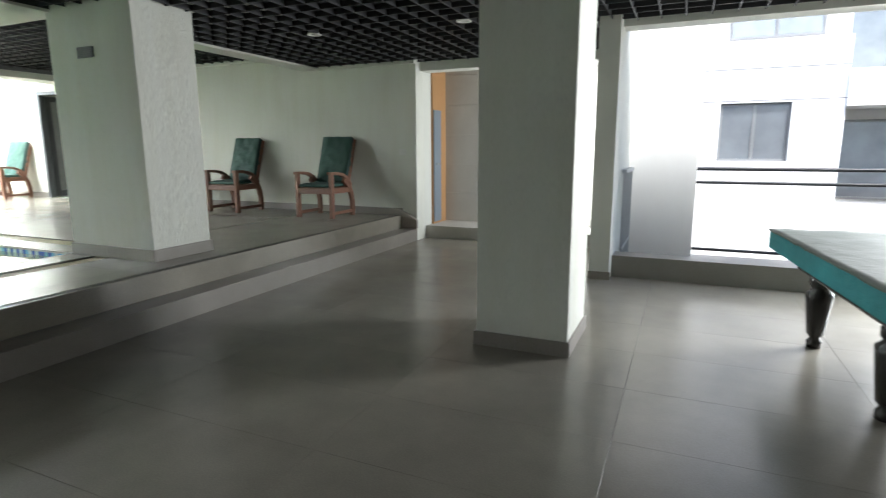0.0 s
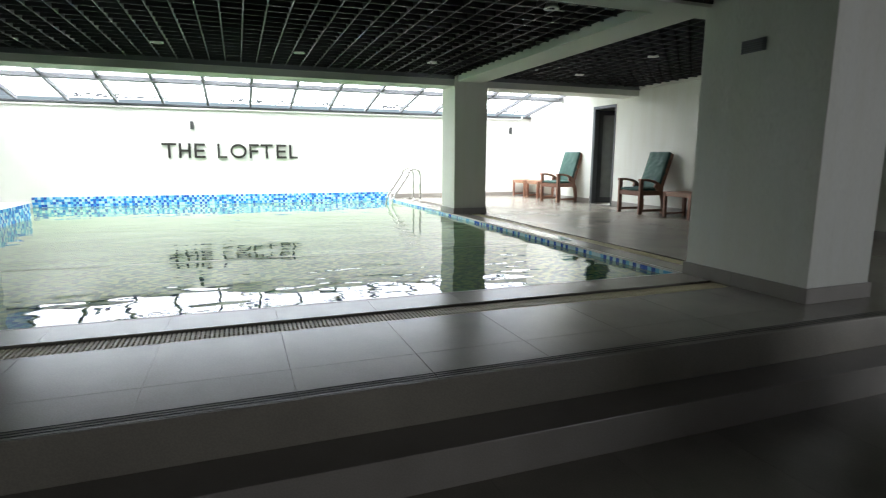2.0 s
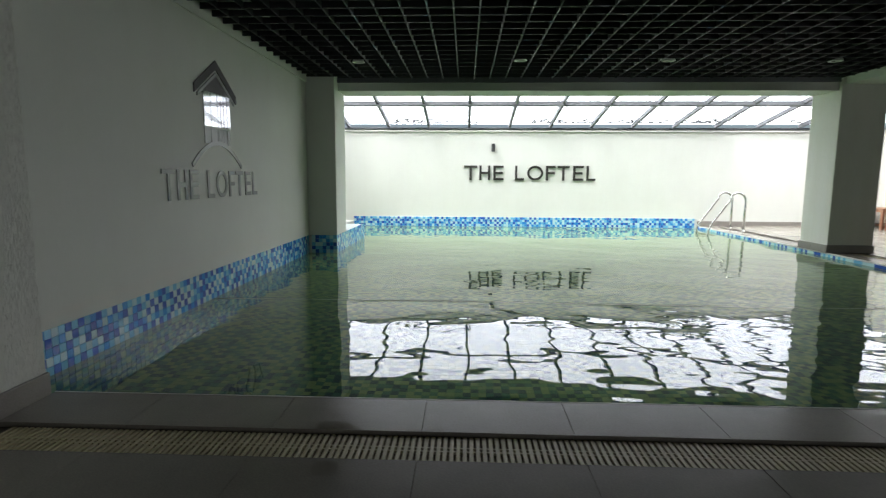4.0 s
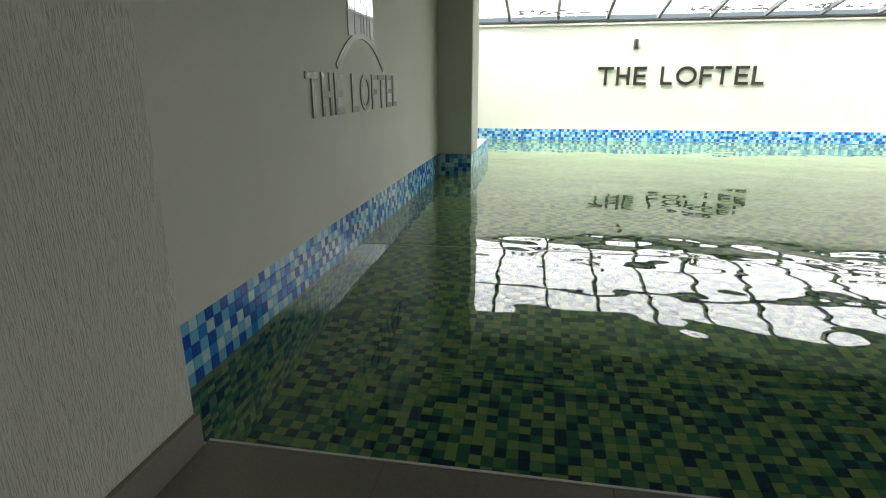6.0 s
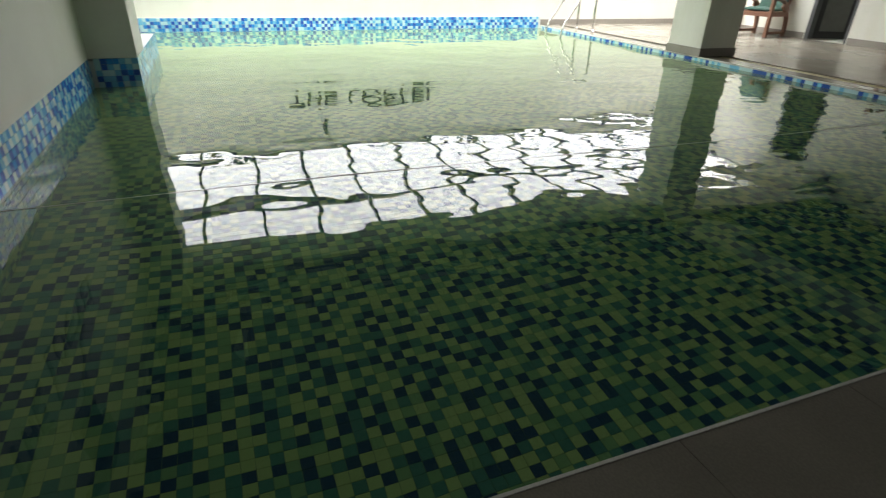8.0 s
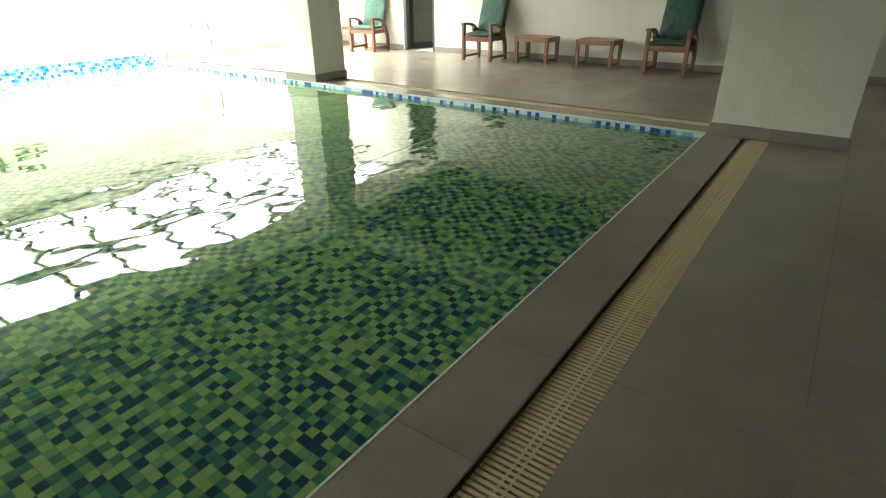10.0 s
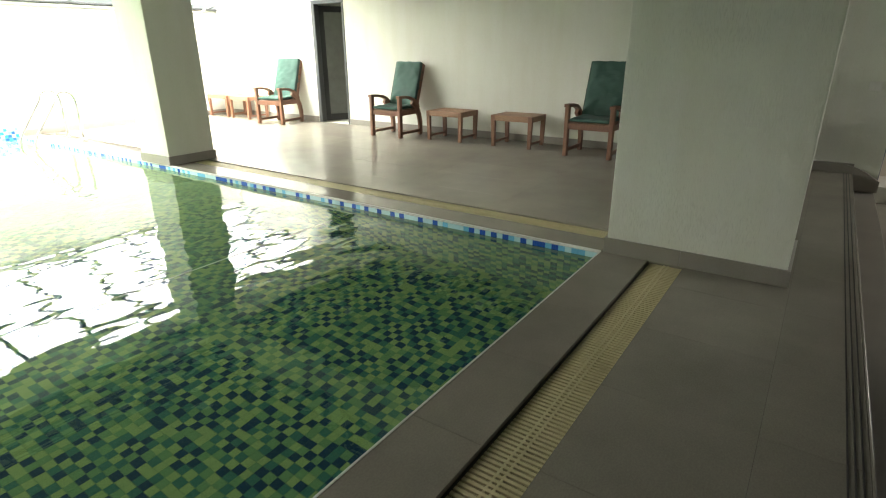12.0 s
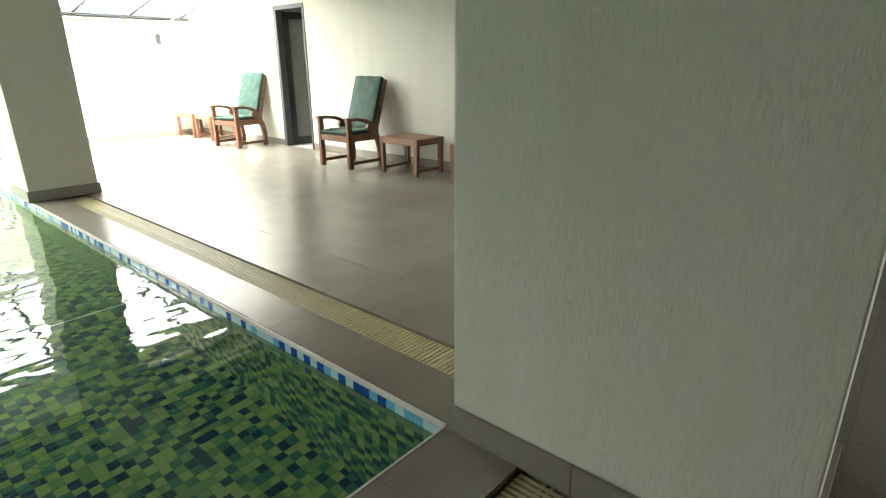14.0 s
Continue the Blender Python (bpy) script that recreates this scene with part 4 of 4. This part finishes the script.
for x in (-3.570, -3.518):
    bm = bmesh.new()
    box(bm, x, x + 0.048, Y_NORTH - 0.015, Y_NORTH - 0.0105, 1.25, 1.32, 0.002)
    part("rocker", bm, white_plastic, switch)

# skirting that follows the steps down along the wall
bm = bmesh.new()
outline = [(-3.93, DECK + 0.001), (-3.93, DECK + 0.10), (-3.62, DECK + 0.10), (-3.42, 0.40), (X_STEP1 + 0.02, 0.31), (X_STEP1 + 0.02, 0.19), (X_STEP2 + 0.002, 0.19), (X_STEP2 + 0.002, DECK + 0.001)]
f = bm.faces.new([bm.verts.new((x, Y_NORTH - 0.016, z)) for x, z in outline])
r = bmesh.ops.extrude_face_region(bm, geom=[f])
bmesh.ops.translate(bm, verts=[v for v in r["geom"] if isinstance(v, bmesh.types.BMVert)], vec=(0, -0.05, 0))
bmesh.ops.recalc_face_normals(bm, faces=bm.faces)
tagged(part("baseboard_steps", bm, skirt_tile), "taupe skirting stepping down beside the stairs", "baseboard", kind="structure")


# ---- side passage ----
def passage_door():
    t = thing("door_2", "blue-grey door in an orange veneer surround", "door", kind="structure")
    x = X_STEP1
    bm = bmesh.new()
    box(bm, x + 0.001, x + 0.03, 8.30, 8.785, 0.19, HEAD + 0.3)
    part("surround", bm, cabinet_wood, t, "orange veneer surround")
    bm = bmesh.new()
    box(bm, x + 0.031, x + 0.05, 8.31, 8.56, 0.22, 1.90, 0.004)
    leaf = part("leaf", bm, door_grey, t)
    bm = bmesh.new()
    cyl(bm, (x + 0.05, 8.37, 1.1), (x + 0.11, 8.37, 1.1), 0.012)
    part("handle", bm, steel, leaf)


passage_door()


# ---- pool table under its cover ----
def pool_table():
    t = thing("pool_table", "teal pool table on black turned legs under a grey dust cover", "pool table", at=pose(0.80, 5.12, 0, 0, 0, 6.0))
    L, Wd, top = 2.4, 1.35, 0.76
    bm = bmesh.new()
    box(bm, 0, Wd, -L, 0, top - 0.13, top - 0.004, 0.012)
    part("apron", bm, teal_cloth, t, "teal cloth covered rails")
    bm = bmesh.new()
    n = 24
    g = [[bm.verts.new((-0.004 + (Wd + 0.008) * i / n, 0.004 - (L + 0.008) * j / n, top + 0.004 + 0.008 * noise.noise((i * 0.5, j * 0.9, 1.3)))) for j in range(n + 1)] for i in range(n + 1)]
    for i in range(n):
        for j in range(n):
            bm.faces.new((g[i][j], g[i][j + 1], g[i + 1][j + 1], g[i + 1][j]))
    r = bmesh.ops.extrude_face_region(bm, geom=bm.faces[:])
    bmesh.ops.translate(bm, verts=[v for v in r["geom"] if isinstance(v, bmesh.types.BMVert)], vec=(0, 0, -0.012))
    bmesh.ops.recalc_face_normals(bm, faces=bm.faces)
    part("cover", bm, grey_cover, t, "creased grey dust cover", True)
    bm = bmesh.new()
    box(bm, 0.16, Wd - 0.16, -L + 0.16, -0.12, top - 0.25, top - 0.13, 0.01)
    part("frame", bm, black_wood, t)
    prof = [(0.030, 0.0), (0.045, 0.012), (0.045, 0.05), (0.028, 0.075), (0.050, 0.10), (0.062, 0.20), (0.078, 0.34), (0.080, 0.38), (0.050, 0.41), (0.065, 0.43), (0.065, 0.515)]
    bm = bmesh.new()
    lathe(bm, prof, 20)
    leg = mesh_of("leg", bm, black_wood, True)
    for x in (0.27, Wd - 0.27):
        for y in (-0.25, -L / 2 - 0.1, -L + 0.16):
            ob = new("leg", leg)
            ob.parent, ob.matrix_basis = t, pose(x, y, 0)


pool_table()


# ---- balcony and the house opposite ----
setting("balcony_slab", skirt_tile, [(WIN_X0, 5.2, WIN_Y + 0.25, 8.1, -0.3, 0.02)], "balcony floor slab", category="balcony")
setting("balcony_wall", ext_white, [(-0.74, 0.36, 7.95, 8.2, -0.3, 3.6)], "cream outer wall at the balcony's end", category="wall")
setting("balcony_ceiling", ext_white, [(-0.5, 5.2, WIN_Y + 0.25, 6.95, HEAD + 0.17, HEAD + 0.4)], "white balcony soffit", category="ceiling")


def railing():
    t = thing("balcony_railing", "black steel balcony railing with thin horizontal bars", "railing")
    for z, r in ((1.08, 0.022), (0.92, 0.018), (0.11, 0.018)):
        bm = bmesh.new()
        cyl(bm, (0.36, 8.0, z), (5.0, 8.0, z), r)
        part("rail", bm, black_rail, t)
    for x in (2.6, 4.9):
        bm = bmesh.new()
        box(bm, x, x + 0.05, 7.98, 8.02, 0.02, 1.03)
        part("post", bm, black_rail, t)
    side = thing("side_railing", "grey railing with upright bars at the balcony's end", "railing")
    bm = bmesh.new()
    box(bm, WIN_X0 + 0.02, WIN_X0 + 0.07, 6.9, 7.8, 1.06, 1.10, 0.004)
    part("top_rail", bm, rail_grey, side)
    bm = bmesh.new()
    box(bm, WIN_X0 + 0.03, WIN_X0 + 0.06, 6.9, 7.8, 0.22, 0.25, 0.004)
    part("bottom_rail", bm, rail_grey, side)
    bm = bmesh.new()
    box(bm, -0.01, 0.01, -0.01, 0.01, 0.02, 1.06)
    bar = mesh_of("bar", bm, rail_grey)
    for i in range(9):
        ob = new("bar", bar)
        ob.parent, ob.matrix_basis = side, pose(WIN_X0 + 0.045, 6.92 + i * 0.108, 0)


railing()


def house_opposite():
    t = thing("house", "white rendered apartment house with grey framed windows", "house", at=pose(0.21, 0, 0.13))
    Y = 14.0
    wall = None
    for b in ((-4, 0.62, Y, Y + 6, -9, 3.35), (1.93, 2.83, Y, Y + 6, -9, 3.35), (0.62, 1.93, Y, Y + 6, 2.12, 3.35), (0.62, 1.93, Y, Y + 6, -9, 0.92), (2.83, 14, Y + 1.2, Y + 6, -9, 6.5), (-4, 2.83, Y + 0.3, Y + 6, 3.35, 6.5), (0.62, 1.93, Y + 0.35, Y + 6, 0.92, 2.12)):
        bm = bmesh.new()
        box(bm, *b)
        wall = part("wall", bm, ext_white, t)
    for z in (2.15, 2.79):
        bm = bmesh.new()
        box(bm, -4, 2.83, Y - 0.004, Y + 0.01, z, z + 0.02)
        part("joint", bm, aluminium, wall)
    for x0, x1, z0, z1, y in ((0.62, 1.93, 0.92, 2.12, Y + 0.10), (2.95, 5.6, 0.1, 1.78, Y + 1.12), (2.95, 5.6, 2.75, 4.2, Y + 1.12), (0.7, 2.4, 3.42, 4.6, Y + 0.25)):
        win = None
        for b in ((x0, x0 + 0.05, y, y + 0.06, z0, z1), (x1 - 0.05, x1, y, y + 0.06, z0, z1), (x0 + 0.05, x1 - 0.05, y, y + 0.06, z0, z0 + 0.05), (x0 + 0.05, x1 - 0.05, y, y + 0.06, z1 - 0.05, z1), ((x0 + x1) / 2 - 0.03, (x0 + x1) / 2 + 0.03, y, y + 0.06, z0 + 0.05, z1 - 0.05)):
            bm = bmesh.new()
            box(bm, *b)
            ob = part("window" if win is None else "frame", bm, aluminium, t if win is None else win)
            win = win or ob
        bm = bmesh.new()
        box(bm, x0 + 0.05, x1 - 0.05, y + 0.02, y + 0.035, z0 + 0.05, z1 - 0.05)
        part("pane", bm, window_glass, win)
    for z in (2.0, 4.6):
        bm = bmesh.new()
        box(bm, 2.83, 14, Y - 0.1, Y + 1.2, z, z + 0.7)
        part("balcony", bm, ext_white, t)
    return t


house_opposite()


# ---- pieces: floor tiles, skirting panels, waterline mosaic ----
tile_meshes = {}


def floor_tile(parent, x0, x1, y0, y1, z, mat, gap=0.0015):
    w, d = round(x1 - x0 - gap, 4), round(y1 - y0 - gap, 4)
    if w < 0.03 or d < 0.03:
        return
    key = (w, d, mat.name)
    if key not in tile_meshes:
        bm = bmesh.new()
        b = 0.0004
        lo = [bm.verts.new(p) for p in ((0, 0, -0.0235), (w, 0, -0.0235), (w, d, -0.0235), (0, d, -0.0235))]
        md = [bm.verts.new(p) for p in ((0, 0, -b), (w, 0, -b), (w, d, -b), (0, d, -b))]
        hi = [bm.verts.new(p) for p in ((b, b, 0), (w - b, b, 0), (w - b, d - b, 0), (b, d - b, 0))]
        for a, c in ((lo, md), (md, hi)):
            for i in range(4):
                bm.faces.new((a[i], a[(i + 1) % 4], c[(i + 1) % 4], c[i]))
        bm.faces.new(hi)
        tile_meshes[key] = mesh_of("tile", bm, mat)
    ob = new("tile", tile_meshes[key])
    ob.parent = parent
    ob.matrix_basis = pose(x0 + gap / 2, y0 + gap / 2, z)


def tile_field(parent, x0, x1, y0, y1, z, sx, sy, ox=None, oy=None, mat=deck_tile):
    x = x0 if ox is None else ox
    while x < x1 - 1e-6:
        y = y0 if oy is None else oy
        while y < y1 - 1e-6:
            floor_tile(parent, max(x, x0), min(x + sx, x1), max(y, y0), min(y + sy, y1), z, mat)
            y += sy
        x += sx


# lower hall
tile_field(floor, X_STEP1, 5.0, -6.2, 8.10, FLOOR + 0.0075, 1.2, 0.6, -3.6, -6.48)
# deck between the steps and the grating, the edge stones, and the broad deck along the wall
tile_field(deck, -4.4555, -3.8705, Y_NEAR, Y_POOL_R, DECK, 0.6, 0.6, oy=-3.02)
tile_field(step_upper, -3.8705, X_STEP2 - 0.0125, -6.2, Y_NORTH, DECK, 0.4, 0.6, oy=-6.62)
tile_field(deck, X_EDGE + 0.012, -4.675, Y_NEAR, Y_POOL_R, DECK, 0.32, 0.6, oy=-3.02)
tile_field(deck, -4.96, -3.8705, Y_POOL_R, Y_NORTH, DECK, 0.6, 0.6)
tile_field(deck, X_BACK, -4.96, 4.40, Y_NORTH, DECK, 1.2, 0.6, oy=4.24)
tile_field(deck, X_BACK, -4.96, Y_POOL_R + 0.018, 4.195, DECK, 0.6, 0.28)
# stone panels of the passage wall
bm = bmesh.new()
box(bm, 0.002, 0.898, -0.012, 0, 0.002, 0.448, 0.002)
panel = mesh_of("panel", bm, panel_stone)
for i in range(4):
    for j in range(6):
        if X_STEP1 + 0.1 + i * 0.9 > PIER_X0 - 0.3:
            continue
        ob = new("panel", panel)
        ob.parent, ob.matrix_basis = passage, pose(X_STEP1 + i * 0.87, 8.799, 0.19 + j * 0.45)

# nearest stretch of the waterline band
bm = bmesh.new()
lo = [bm.verts.new(p) for p in ((0, 0, 0), (-SIZE, 0, 0), (-SIZE, 0, SIZE), (0, 0, SIZE))]
e = 0.001
hi = [bm.verts.new(p) for p in ((-e, 0.004, e), (-SIZE + e, 0.004, e), (-SIZE + e, 0.004, SIZE - e), (-e, 0.004, SIZE - e))]
for i in range(4):
    bm.faces.new((lo[i], lo[(i + 1) % 4], hi[(i + 1) % 4], hi[i]))
bm.faces.new(hi)
bmesh.ops.recalc_face_normals(bm, faces=bm.faces)
pieces, laid = [], {}
for g in (0.1, 0.4, 0.7, 0.9):
    me = mesh_of("mosaic_tile", bm.copy(), mosaic_rest)
    me.attributes.new("glaze", "FLOAT", "FACE").data.foreach_set("value", [g] * len(me.polygons))
    pieces.append(me)
bm.free()
for i in range(60):
    for j in range(5):
        kind = mosaic_rng.choice([k for k in (0, 0, 1, 1, 2, 3, 3) if k not in (laid.get((i - 1, j)), laid.get((i, j - 1)))])
        laid[i, j] = kind
        ob = new("mosaic_tile", pieces[kind])
        ob.parent, ob.matrix_basis = basin, pose(X_EDGE - 0.002 - i * PITCH, Y_POOL_L - 0.006, 0.565 - (5 - j) * PITCH)
